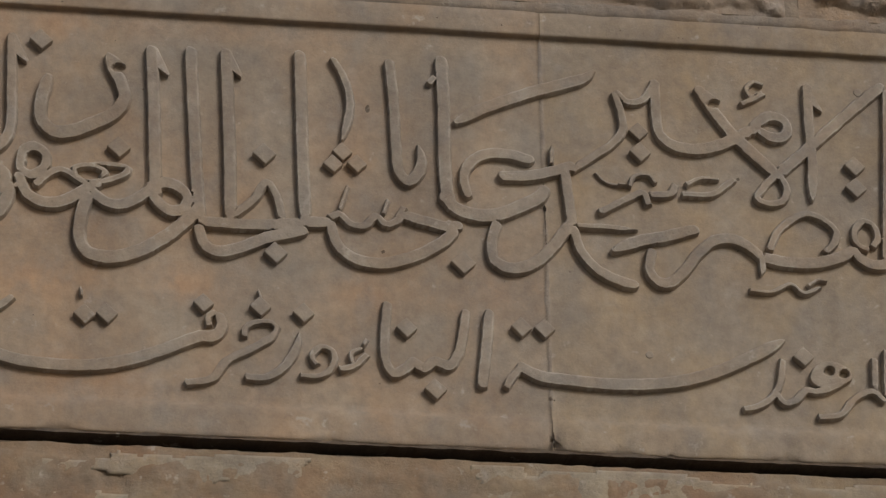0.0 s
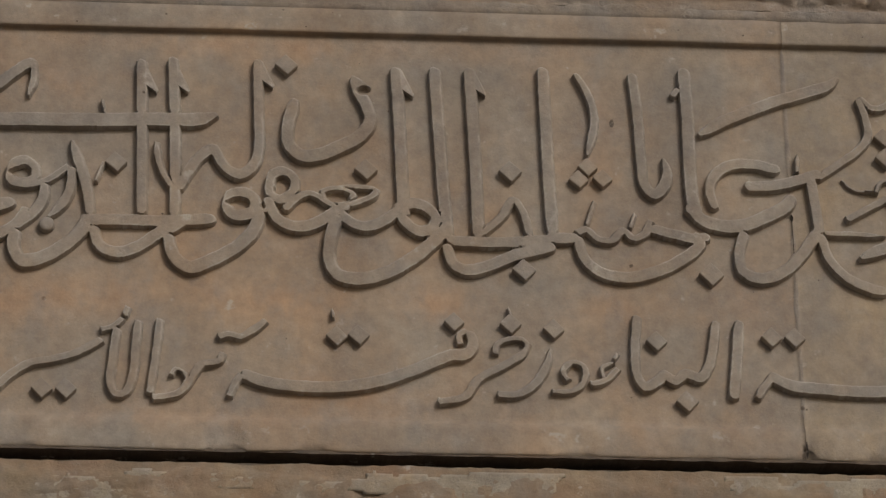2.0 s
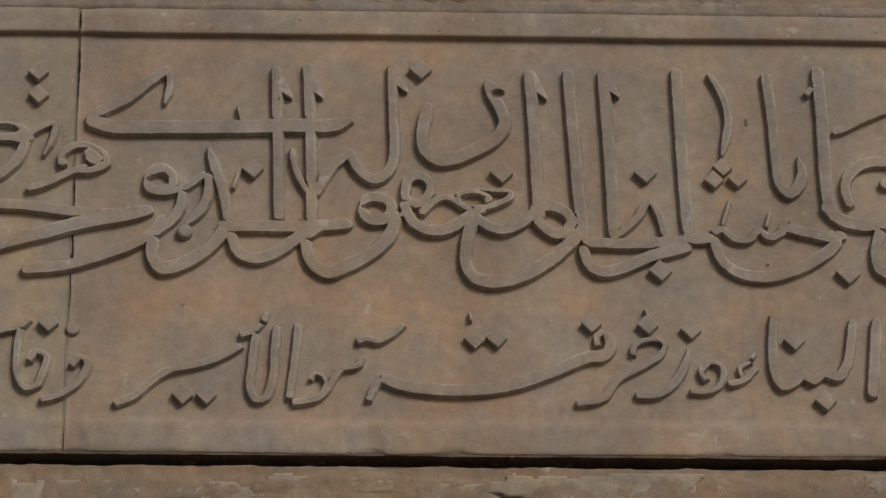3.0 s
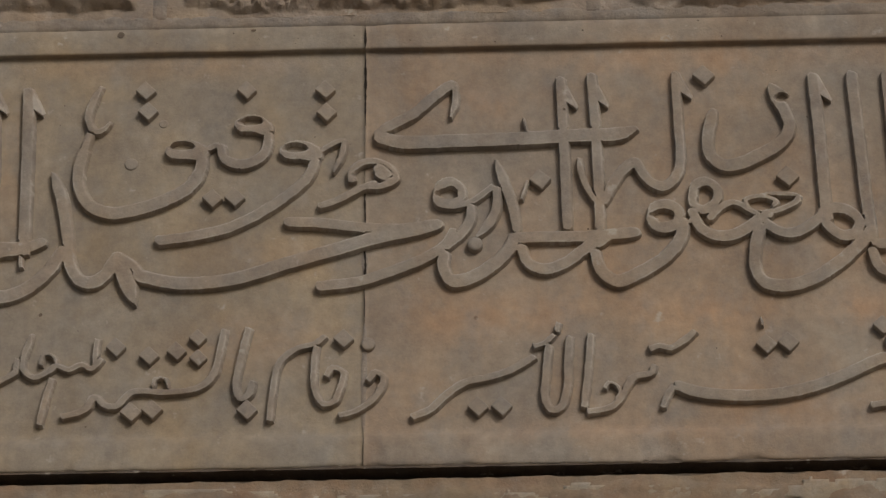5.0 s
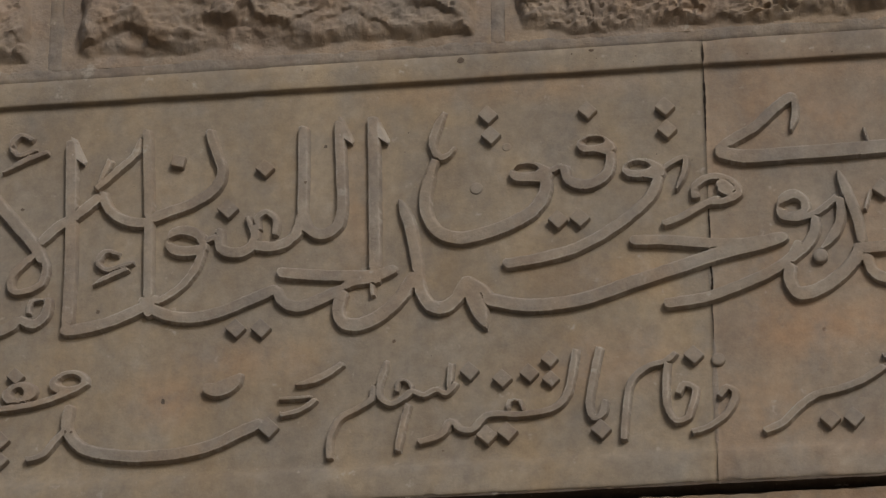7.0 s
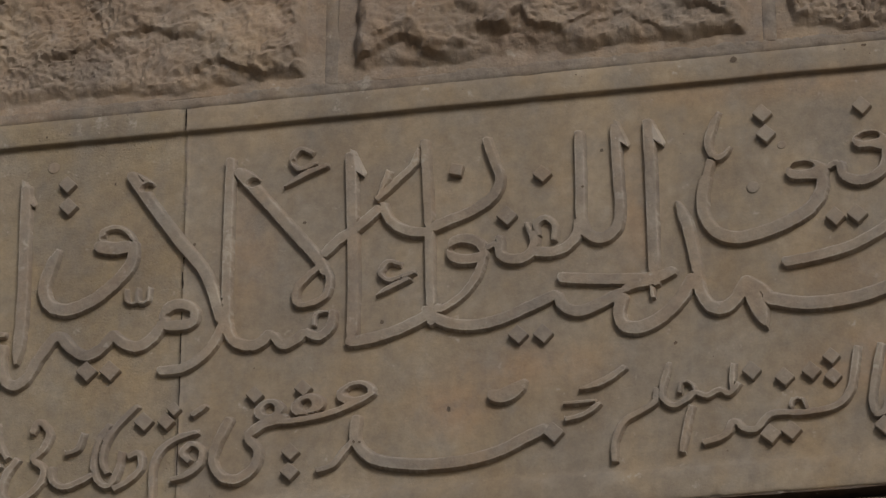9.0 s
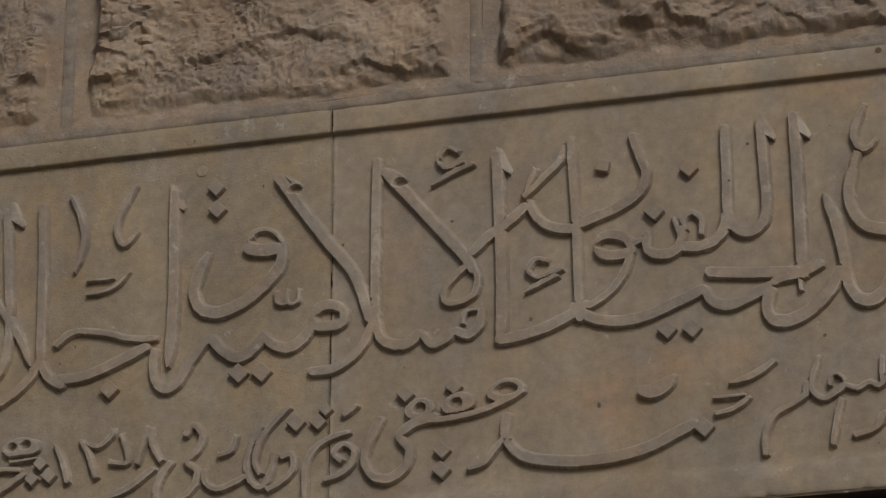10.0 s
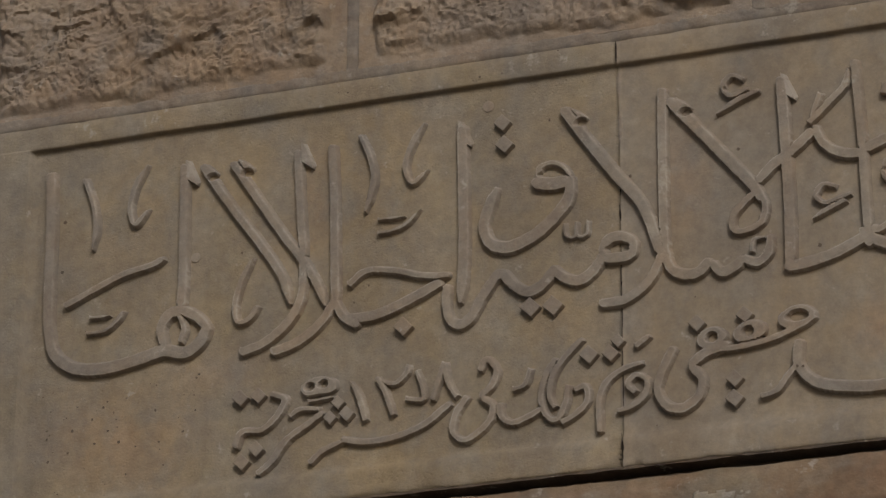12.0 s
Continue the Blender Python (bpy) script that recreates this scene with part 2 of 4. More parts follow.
for k, (a, b) in enumerate(zip(JOINTS, JOINTS[1:])):
    rough = {3: 1.1, 4: 0.8, 5: 1.6}
    deep = {3: 1.25, 4: 1.7, 2: 1.2}
    part("stone_block", rock_block(a + 0.0095, b - 0.0095, 0.050, 0.345, k + 1, margin=MARGINS[k], ledges=LEDGES.get(k, (0.12, 0.24, 0.40)), grit=rough.get(k, 1.2), bold=deep.get(k, 1.0), step=0.0024 if -2.2 < a < 1.6 else 0.012), BLOCK, wall)
for k in range(9):
    a = -3.0 + 0.61 * k
    part("stone_block", rock_block(a + 0.006, a + 0.604, 0.357, 0.65, k + 31, step=0.012), BLOCK, wall)
# courses under it
for k in range(9):
    a = -3.05 + 0.6 * k
    part("stone_block", rock_block(a, a + 0.6, -0.93, -0.6175, k + 51, proud=0.006, margin=0.010, face=-0.004, step=0.004, grit=0.35, ragged=0.0035), LOWER, wall)
    part("stone_block", rock_block(a + 0.305, a + 0.895, -1.235, -0.94, k + 71, proud=0.02, margin=0.03, face=-0.004, step=0.014), LOWER, wall)
# unseen dark strip added under the panel to cut bounce in the open joint
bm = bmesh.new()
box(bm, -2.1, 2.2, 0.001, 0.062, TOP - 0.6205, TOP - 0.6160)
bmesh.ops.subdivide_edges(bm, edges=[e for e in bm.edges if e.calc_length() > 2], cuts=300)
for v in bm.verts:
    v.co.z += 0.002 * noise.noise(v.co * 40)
part("joint_silt", bm, DARK_BROWN, wall, "dark strip added in the open joint to cut bounced light")
# lining under the panel: the joint's shade put into its dark colour
bm = bmesh.new()
box(bm, -2.1, 2.2, -0.0055, 0.061, TOP - 0.6028, TOP - 0.5990)
bmesh.ops.subdivide_edges(bm, edges=[e for e in bm.edges if e.calc_length() > 2], cuts=700)
for v in bm.verts:
    ragged = noise.noise(v.co * 30) + 0.6 * noise.noise(v.co * 90)
    v.co.z += 0.0020 * ragged if v.co.z < TOP - 0.601 else 0.0
    v.co.y += 0.0016 * ragged if v.co.y < 0 else 0.0
part("joint_crust", bm, JOINT_SHADE, wall, "dark lining with painted shade under the panel")
# backing deep in the joint, shade painted by the same dark colour
bm = bmesh.new()
box(bm, -2.1, 2.2, 0.030, 0.062, TOP - 0.6240, TOP - 0.5995)
part("joint_crust", bm, JOINT_SHADE, wall, "dark backing with painted shade deep in the open joint")


def smear(x0, x1, z0, z1, seed, thick=0.0012, cell=0.004, cover=0.0):
    """Lime mortar wiped over the stone in a ragged skin."""
    nx, nz = int((x1 - x0) / cell), int((z1 - z0) / cell)
    bm = bmesh.new()
    level = {}
    for j in range(nz + 1):
        for i in range(nx + 1):
            x, z = x0 + i * cell, z0 + j * cell
            rim = min(i, nx - i, 2 * j, 1.4 * (nz - j)) * cell
            level[i, j] = min(0.5, rim / 0.06) - 0.32 + cover + 0.42 * fractal(Vector((x * 5, seed, z * 14)), 4, 0.6)
    spots = {}
    for (i, j), v in level.items():
        if v > 0:
            x, z = x0 + i * cell, z0 + j * cell
            y = -0.0072 - thick * min(1.0, 0.25 + v / 0.10) - 0.0010 * noise.noise(Vector((x * 40, seed, z * 60))) - 0.0006 * noise.noise(Vector((x * 130, seed, z * 130)))
            spots[i, j] = bm.verts.new((x + 0.4 * cell * noise.noise(Vector((x * 300, seed, z * 300))), y, TOP + z))
    for i, j in spots:
        corners = [(i, j), (i + 1, j), (i + 1, j + 1), (i, j + 1)]
        if all(c in spots for c in corners):
            bm.faces.new([spots[c] for c in corners]).smooth = True
    for v in [v for v in bm.verts if not v.link_faces]:
        bm.verts.remove(v)
    rim = [e for e in bm.edges if e.is_boundary]
    got = bmesh.ops.extrude_edge_only(bm, edges=rim)["geom"]
    for v in got:
        if isinstance(v, bmesh.types.BMVert):
            v.co.y = 0.004
    bmesh.ops.recalc_face_normals(bm, faces=bm.faces)
    return bm


for k, (a, b, lo, hi, cover) in enumerate(((-1.02, -0.35, -0.80, -0.634, 0.18), (-0.34, 0.30, -0.80, -0.628, 0.10), (0.33, 0.80, -0.665, -0.623, 0.16), (0.42, 0.98, -0.80, -0.672, 0.12), (0.99, 1.70, -0.80, -0.624, 0.14))):
    part("mortar_smear", smear(a, b, lo, hi, 3.3 * k + 1, cover=cover), SMEAR, wall, "pale lime mortar wiped over brown stone")
# blocks at both ends of the panel
for k, (a, b) in enumerate(((-3.3, -2.70), (-2.69, -2.09), (2.21, 2.81))):
    part("stone_block", rock_block(a, b, -0.300, 0.038, k + 91, step=0.012), BLOCK, wall)
    part("stone_block", rock_block(a, b, -0.626, -0.312, k + 97, step=0.012), BLOCK, wall)
# pointing, struck flush and feathered over the stone on both sides


def pointing(x0, x1, z0, z1, face, step, seed, across=8):
    """A strip of mortar whose thin edges die away into the stone."""
    upright = z1 - z0 > x1 - x0
    length, width = (z1 - z0, x1 - x0) if upright else (x1 - x0, z1 - z0)
    n = int(length / step)
    verts = []
    for i in range(n + 1):
        for j in range(across + 1):
            v = j / across
            s, w = length * i / n, width * v
            p = Vector((x0 + w, seed, z0 + s) if upright else (x0 + s, seed, z0 + w))
            thin = max(0.0, abs(2 * v - 1) - 0.35) / 0.65
            y = face + 0.0042 * thin ** 2 + 0.0018 * noise.noise(p * 21) + 0.0014 * noise.noise(p * 60) + 0.0007 * noise.noise(p * 150)
            crack = noise.noise(Vector((p.x * 9, seed + 4, p.z * 9)))
            if crack > 0.12 and 0.7 < v < 0.9:
                y += 0.006 * (crack - 0.12)
            verts.append((p.x, y, TOP + p.z))
    m = across + 1
    faces = [(i * m + j, i * m + j + 1, (i + 1) * m + j + 1, (i + 1) * m + j) for i in range(n) for j in range(across)]
    if not upright:
        faces = [f[::-1] for f in faces]
    rim = [i * m for i in range(n + 1)] + [n * m + j for j in range(1, m)] + [i * m + across for i in range(n - 1, -1, -1)] + [j for j in range(across - 1, 0, -1)]
    start = len(verts)
    verts += [(verts[k][0], 0.065, verts[k][2]) for k in rim]
    faces += [(rim[k], rim[(k + 1) % len(rim)], start + (k + 1) % len(rim), start + k) for k in range(len(rim))]
    bm = bmesh.new()
    got = [bm.verts.new(v) for v in verts]
    for f in faces:
        bm.faces.new([got[k] for k in f])
    bmesh.ops.recalc_face_normals(bm, faces=bm.faces)
    for f in bm.faces:
        f.smooth = True
    return bm


part("mortar_joint", pointing(-3.3, 2.9, 0.0335, 0.0580, -0.0106, 0.003, 2.0), MORTAR, wall, "grey pointing over the panel")
for k, a in enumerate(JOINTS):
    part("mortar_joint", pointing(a - 0.0150, a + 0.0150, 0.050, 0.35, -0.0099, 0.003, 7.0 + k), MORTAR, wall)

# ---- the inscription panel ----
panel = tagged(new("inscription_panel"), "long carved limestone panel with raised calligraphy in two lines", "inscription")
LEFT = -2.006     # where the sunk field begins
SLABS = [-2.11, -1.101, -0.004, 1.101, 2.20]


def swell(x, z):
    """The gentle unevenness of the dressed field, nil along the joints."""
    calm = min(1.0, min(abs(x - j) for j in SLABS) / 0.05)
    p = Vector((x, 3.0, z))
    return calm * (0.0014 * noise.noise(p * 3.1) + 0.0005 * noise.noise(p * 14))


def slab(x0, x1, seed):
    """One stone of the panel: a recessed field between a top and a bottom fillet, with chipped arrises."""
    prof = [(0.036, 0.05), (0.036, -0.0085), (0.0345, -0.0098), (0.025, -0.0104), (0.012, -0.0102), (0.003, -0.0101), (0.0006, -0.0095), (-0.0004, -0.0082), (-0.0008, -0.003), (-0.001, 0.0)]
    prof += [(-0.0014 - 0.0094 * k, 0.0) for k in range(1, 58)]
    prof += [(-0.546, 0.0), (-0.551, -0.0006), (-0.556, -0.0035), (-0.561, -0.0062), (-0.567, -0.0072), (-0.576, -0.0078), (-0.586, -0.0080),
             (-0.594, -0.0080), (-0.598, -0.0075), (-0.600, -0.006), (-0.6005, 0.0), (-0.6005, 0.05)]
    nu = int((x1 - x0) / 0.006)
    verts = []
    for z, y in prof:
        for i in range(nu + 1):
            x = x0 + (x1 - x0) * i / nu
            if abs(x - LEFT + 0.0005) < 0.0059:     # a crisp arris on the left fillet
                x = LEFT - (0.0060 if x < LEFT - 0.0005 else 0.0)
            p = Vector((x, seed, z))
            yy, zz = y, z
            near_joint = min(x - x0, x1 - x)
            if y > -0.0005 and -0.55 < z < -0.001:
                yy += swell(x, z)
            elif y < -0.0055:
                chip = max(0.0, noise.noise(Vector((x * 22, seed * 5, z * 6))) - 0.32) * 0.012
                chip += 0.010 * max(0.0, 1 - near_joint / 0.03) * (0.5 + noise.noise(Vector((x * 45, seed, z * 20))))
                chip += max(0.0, noise.noise(Vector((x * 70, seed * 5, z * 30))) - 0.45) * 0.008
                if z < -0.57:
                    zz += (chip * 1.6 + 0.0022 * noise.noise(Vector((x * 9, seed, 1)))) if z < -0.59 else 0.0
                    yy += chip
                else:
                    zz += (0.0014 * noise.noise(Vector((x * 8, seed, 2))) + 0.3 * chip) if z < 0.004 else 0.0
                    yy += 0.4 * chip
            if x < LEFT and -0.59 < z < 0.0:     # left fillet
                yy = min(yy, -0.0110 * min(1.0, (LEFT - x) / 0.0060))
            if near_joint < 0.004 and y <= 0.0:
                yy += 0.0007 * max(0.0, 0.2 + noise.noise(Vector((x0 * 3, z * 14, 4)))) * (1 - near_joint / 0.004)
            verts.append((x, yy, TOP + zz))
    nv, n1 = len(prof), nu + 1
    faces = [(j * n1 + i, (j + 1) * n1 + i, (j + 1) * n1 + i + 1, j * n1 + i + 1) for j in range(nv - 1) for i in range(nu)]
    faces += [tuple(j * n1 for j in range(nv)), tuple(j * n1 + nu for j in range(nv - 1, -1, -1))]
    me = bpy.data.meshes.new("slab")
    me.from_pydata(verts, [], faces)
    me.polygons.foreach_set("use_smooth", [True] * (len(faces) - 2) + [False] * 2)
    me.update()
    me.shade_smooth()
    return me


for k, (a, b) in enumerate(zip(SLABS, SLABS[1:])):
    part("slab", slab(a + 0.0001, b - 0.0001, k * 11.7 + 3), (FIELD_BROWN, FIELD_OLIVE, FIELD, FIELD_PALE)[k], panel)

# ---- the raised letters ----
RELIEF = 0.0105
made = [0]


def spline(points, step=0.004):
    """Points along a smooth curve through the given ones."""
    pts = [Vector(p) for p in points]
    if len(pts) == 2:
        pts = [pts[0], pts[0].lerp(pts[1], 0.5), pts[1]]
    ext = [pts[0] * 2 - pts[1], *pts, pts[-1] * 2 - pts[-2]]
    out, where = [], []
    for k in range(1, len(ext) - 2):
        p0, p1, p2, p3 = ext[k - 1:k + 3]
        n = max(2, int((p2 - p1).length / step))
        # centripetal weights keep tight turns from looping
        t0 = 0.0
        t1 = t0 + max((p1 - p0).length, 1e-5) ** 0.5
        t2 = t1 + max((p2 - p1).length, 1e-5) ** 0.5
        t3 = t2 + max((p3 - p2).length, 1e-5) ** 0.5
        for i in range(n):
            t = t1 + (t2 - t1) * i / n
            a1 = p0 * ((t1 - t) / (t1 - t0)) + p1 * ((t - t0) / (t1 - t0))
            a2 = p1 * ((t2 - t) / (t2 - t1)) + p2 * ((t - t1) / (t2 - t1))
            a3 = p2 * ((t3 - t) / (t3 - t2)) + p3 * ((t - t2) / (t3 - t2))
            b1 = a1 * ((t2 - t) / (t2 - t0)) + a2 * ((t - t0) / (t2 - t0))
            b2 = a2 * ((t3 - t) / (t3 - t1)) + a3 * ((t - t1) / (t3 - t1))
            out.append(b1 * ((t2 - t) / (t2 - t1)) + b2 * ((t - t1) / (t2 - t1)))
    out.append(pts[-1])
    return out


strokes = []


def pen(width, *points, start=0.92, end=0.82, taper=0.018, rise=1.0):
    """One stroke of a broad pen along a curve; millimetres from the panel's middle joint and its top edge.
    start and end: how wide the stroke is at its two ends, as a share of its width."""
    line = spline([(x / 1000, z / 1000) for x, z in points])
    pts = np.array([(p.x, p.y) for p in line])
    run = np.concatenate([[0], np.cumsum(np.hypot(*np.diff(pts, axis=0).T))])
    reach = min(taper, run[-1] * 0.45)
    w = np.minimum(start + (1 - start) * np.sin(np.clip(run / reach, 0, 1) * np.pi / 2),
                   end + (1 - end) * np.sin(np.clip((run[-1] - run) / reach, 0, 1) * np.pi / 2))
    d = np.gradient(pts, axis=0)
    d /= np.maximum(np.hypot(d[:, 0], d[:, 1]), 1e-9)[:, None]
    if width > 13:
        w = w * (1 + 0.24 * d[:, 0] ** 2)      # the slanted nib writes broader along the line
    strokes.append((pts, w * width / 2000, rise))


def ripple(x, z, size, seed):
    """A smooth uneven field from a few crossed waves, about -1 to 1."""
    k = 2 * np.pi / size
    return (np.sin(k * (x * 0.9 + z * 0.5) + seed) + np.sin(k * 1.37 * (z * 0.93 - x * 0.41) + 2.1 * seed) + np.sin(k * 0.71 * (x * 0.3 + z * 1.1) + 3.7 * seed)) / 3


def distance(x, z, pts, half):
    """Signed distance from points to a stroke with cut ends; below zero inside it."""
    best = np.full(x.shape, 1.0)
    last = len(pts) - 2
    for k in range(len(pts) - 1):
        ax, az = pts[k]
        bx, bz = pts[k + 1]
        dx, dz = bx - ax, bz - az
        ll = dx * dx + dz * dz + 1e-12
        t = ((x - ax) * dx + (z - az) * dz) / ll
        tc = np.clip(t, 0, 1)
        s = np.hypot(x - ax - tc * dx, z - az - tc * dz) - (half[k] + (half[k + 1] - half[k]) * tc)
        if k == 0:
            s = np.maximum(s, -t * ll ** 0.5)
        if k == last:
            s = np.maximum(s, (t - 1) * ll ** 0.5)
        best = np.minimum(best, s)
    return best


eyes = []       # middle, half width and half height in millimetres


def carve_words(cell=0.0013):
    """Joins strokes that meet into words and raises each word from the field with worn edges."""
    n = len(strokes)
    group = list(range(n))

    def root(i):
        while group[i] != i:
            i = group[i]
        return i

    boxes = [(p[:, 0].min() - w.max(), p[:, 0].max() + w.max(), p[:, 1].min() - w.max(), p[:, 1].max() + w.max()) for p, w, _ in strokes]
    for i in range(n):
        for j in range(i):
            a, b = boxes[i], boxes[j]
            if a[0] > b[1] or b[0] > a[1] or a[2] > b[3] or b[2] > a[3]:
                continue
            p, w, _ = strokes[i]
            q, v, _ = strokes[j]
            gap = np.hypot(p[:, None, 0] - q[None, :, 0], p[:, None, 1] - q[None, :, 1]) - w[:, None] - v[None, :]
            if gap.min() < -0.001:
                group[root(i)] = root(j)
    words = {}
    for i in range(n):
        words.setdefault(root(i), []).append(i)
    for seed, members in enumerate(words.values()):
        x0 = min(boxes[i][0] for i in members) - 0.006
        x1 = max(boxes[i][1] for i in members) + 0.006
        z0 = min(boxes[i][2] for i in members) - 0.006
        z1 = max(boxes[i][3] for i in members) + 0.006
        nx, nz = int((x1 - x0) / cell) + 2, int((z1 - z0) / cell) + 2
        X, Z = np.meshgrid(x0 + cell * np.arange(nx), z0 + cell * np.arange(nz))
        S, H = np.full(X.shape, 1.0), np.zeros(X.shape)
        for i in members:
            p, w, rise = strokes[i]
            bx = boxes[i]
            i0, i1 = max(0, int((bx[0] - 0.01 - x0) / cell)), int((bx[1] + 0.01 - x0) / cell) + 1
            j0, j1 = max(0, int((bx[2] - 0.01 - z0) / cell)), int((bx[3] + 0.01 - z0) / cell) + 1
            part_s = distance(X[j0:j1, i0:i1], Z[j0:j1, i0:i1], p, w)
            nearer = part_s < S[j0:j1, i0:i1]
            H[j0:j1, i0:i1] = np.where(nearer & (part_s < 0), np.maximum(rise, H[j0:j1, i0:i1]), np.where(nearer & (S[j0:j1, i0:i1] > 0), rise, H[j0:j1, i0:i1]))
            S[j0:j1, i0:i1] = np.minimum(S[j0:j1, i0:i1], part_s)
        for ex, ez, a, b in eyes:      # small lens-shaped eyes cut through the heads
            if x0 < ex / 1000 < x1 and z0 < ez / 1000 < z1:
                u, v = (X - ex / 1000) * 1000 / a, (Z - ez / 1000) * 1000 / b
                S = np.maximum(S, (1 - np.sqrt(u ** 2 + np.where(v < 0, 1.5, 0.85) * v ** 2)) * min(a, b) / 1000)
        S = S - 0.0007 + 0.00042 * ripple(X, Z, 0.021, seed) + 0.00012 * ripple(X, Z, 0.0067, seed + 3)
        gz, gx = np.gradient(S, cell)
        size = np.maximum(np.hypot(gx, gz), 0.3)
        near = np.abs(S) < 0.76 * cell
        rim = (S <= -0.76 * cell) & (S > -1.8 * cell)
        shift = np.where(near, S, np.where(rim, S + 1.15 * cell, 0)) / size ** 2
        PX, PZ = X - shift * gx, Z - shift * gz
        depth = np.where(near, 0.0, np.where(rim, 1.15 * cell, np.maximum(-S, 0)))
        # sides with a little draft, worn back on the upper and right edges, a small shoulder and a faintly dished face
        worn = 0.0015 + 0.0040 * np.clip((0.55 * gx + 0.83 * gz) / size, 0, 1)
        Y = RELIEF * H * (np.clip(depth / worn, 0, 1) * 0.88 + 0.12 * (1 - np.exp(-depth / 0.0022)))
        Y = Y * (1 + 0.035 * ripple(X, Z, 0.05, seed + 5) + 0.018 * ripple(X, Z, 0.011, seed + 8)) - np.where(depth > 0, 0, 0.002)
        inside = (S < 0) | near
        keep = inside[:-1, :-1] & inside[1:, :-1] & inside[:-1, 1:] & inside[1:, 1:]
        jj, ii = np.nonzero(keep)
        base = jj * nx + ii
        quads = np.stack([base, base + 1, base + nx + 1, base + nx], 1)
        used, flat = np.unique(quads, return_inverse=True)
        verts = np.stack([PX.ravel()[used], -Y.ravel()[used], TOP + PZ.ravel()[used]], 1)
        me = bpy.data.meshes.new("carved_word")
        me.from_pydata(verts.tolist(), [], flat.reshape(-1, 4).tolist())
        me.polygons.foreach_set("use_smooth", [True] * len(me.polygons))
        me.set_sharp_from_angle(angle=radians(42))
        me.update()
        part("carved_word", me, LETTER, panel)


def dot(x, z, size=26, turn=45, squeeze=0.9, name="letter_dot"):
    """A diamond-shaped raised dot with softened edges."""
    made[0] += 1
    bm = bmesh.new()
    bmesh.ops.create_cube(bm, size=1, matrix=Matrix.Diagonal((size / 1000, RELIEF + 0.003, size / 1000 * squeeze, 1)))
    bmesh.ops.bevel(bm, geom=[e for e in bm.edges], offset=0.0009, segments=1, affect='EDGES')
    lift = 0.0004 * (made[0] % 3)
    m = Matrix.Translation((x / 1000, -(RELIEF - 0.003) / 2 - lift, TOP + z / 1000)) @ pose(0, 0, 0, 0, turn + 6 * noise.noise(Vector((x * 0.37, z * 0.41, 1))), 0)
    bmesh.ops.transform(bm, matrix=m, verts=bm.verts)
    for v in bm.verts:
        v.co += 0.0006 * noise.noise_vector(v.co * 60)
    return part(name, bm, DOT, panel)


def nick(x, z, size=13, lean=False):
    """The flag at the right of an upright's head: it widens downwards and ends in a slanted, undercut barb."""
    if lean:      # on a slanted stroke the flag lies along it and shuts in a small hollow
        pen(12, (x - 17, z + 21), (x - 5, z + 10), (x + 7, z + 1), start=0.5, end=0.5)
        eyes.append((x - 1, z - 2, 7.5, 5.5))
        return None
    made[0] += 1
    s = size / 13000
    bm = bmesh.new()
    corners = [(-11, 37, 0.93), (-8, 35, 0.93), (6, 1, 0.96), (8, -6, 0.96), (-9, 7, 0.99)]
    spread = (0, 5, 6, 1, 0)
    rings = [[bm.verts.new((x / 1000 + (a + (e if y > 0 else 0)) * s, y if y > 0 else -RELIEF * h, TOP + z / 1000 + (b + (0.5 * e if y > 0 else 0)) * s)) for (a, b, h), e in zip(corners, spread)] for y in (0.003, -1)]
    n = len(corners)
    for i in range(n):
        bm.faces.new((rings[0][i], rings[0][(i + 1) % n], rings[1][(i + 1) % n], rings[1][i]))
    bm.faces.new(rings[1])
    bm.faces.new(rings[0][::-1])
    bmesh.ops.recalc_face_normals(bm, faces=bm.faces)
    return part("letter_serif", bm, LETTER, panel)


def boss(x, z, size, rise=1.0):
    """A round raised boss with a softened rim."""
    made[0] += 1
    n, rings = 20, [(1.05, -0.2), (1.02, 0.4), (0.97, 0.8), (0.82, 0.97), (0.4, 1.0)]
    verts = [(x / 1000 + size / 2000 * r * math.cos(a * 2 * math.pi / n), -RELIEF * rise * h, TOP + z / 1000 + size / 2000 * r * math.sin(a * 2 * math.pi / n)) for r, h in rings for a in range(n)]
    faces = [(j * n + i, j * n + (i + 1) % n, (j + 1) * n + (i + 1) % n, (j + 1) * n + i) for j in range(len(rings) - 1) for i in range(n)]
    faces.append(tuple((len(rings) - 1) * n + i for i in range(n)))
    me = bpy.data.meshes.new("letter_dot")
    me.from_pydata(verts, [], faces)
    me.polygons.foreach_set("use_smooth", [True] * len(faces))
    me.update()
    return part("letter_dot", me, DOT, panel)


def joint_filler(x, z0, z1, seed, half=0.0034):
    """A run of pale mortar smeared over a joint of the panel."""
    n = max(6, int((z1 - z0) / 0.004))
    bm = bmesh.new()
    rows = []
    for k in range(n + 1):
        z = z0 + (z1 - z0) * k / n
        w = half * (0.7 + 0.9 * abs(noise.noise(Vector((seed, z * 40, 1))))) * min(1.0, 0.2 + k / 3, 0.2 + (n - k) / 3)
        c = x + 0.0012 * noise.noise(Vector((seed, z * 25, 7)))
        rows.append([bm.verts.new((c + dx * w, y, TOP + z)) for dx, y in ((-1.3, 0.0008), (-0.8, -0.0005), (0.0, -0.0008), (0.8, -0.0005), (1.3, 0.0008))])
    for a, b in zip(rows, rows[1:]):
        for i in range(4):
            bm.faces.new((a[i], a[i + 1], b[i + 1], b[i])).smooth = True
    return part("joint_filler", bm, MORTAR, panel, "pale mortar smeared over the joint")


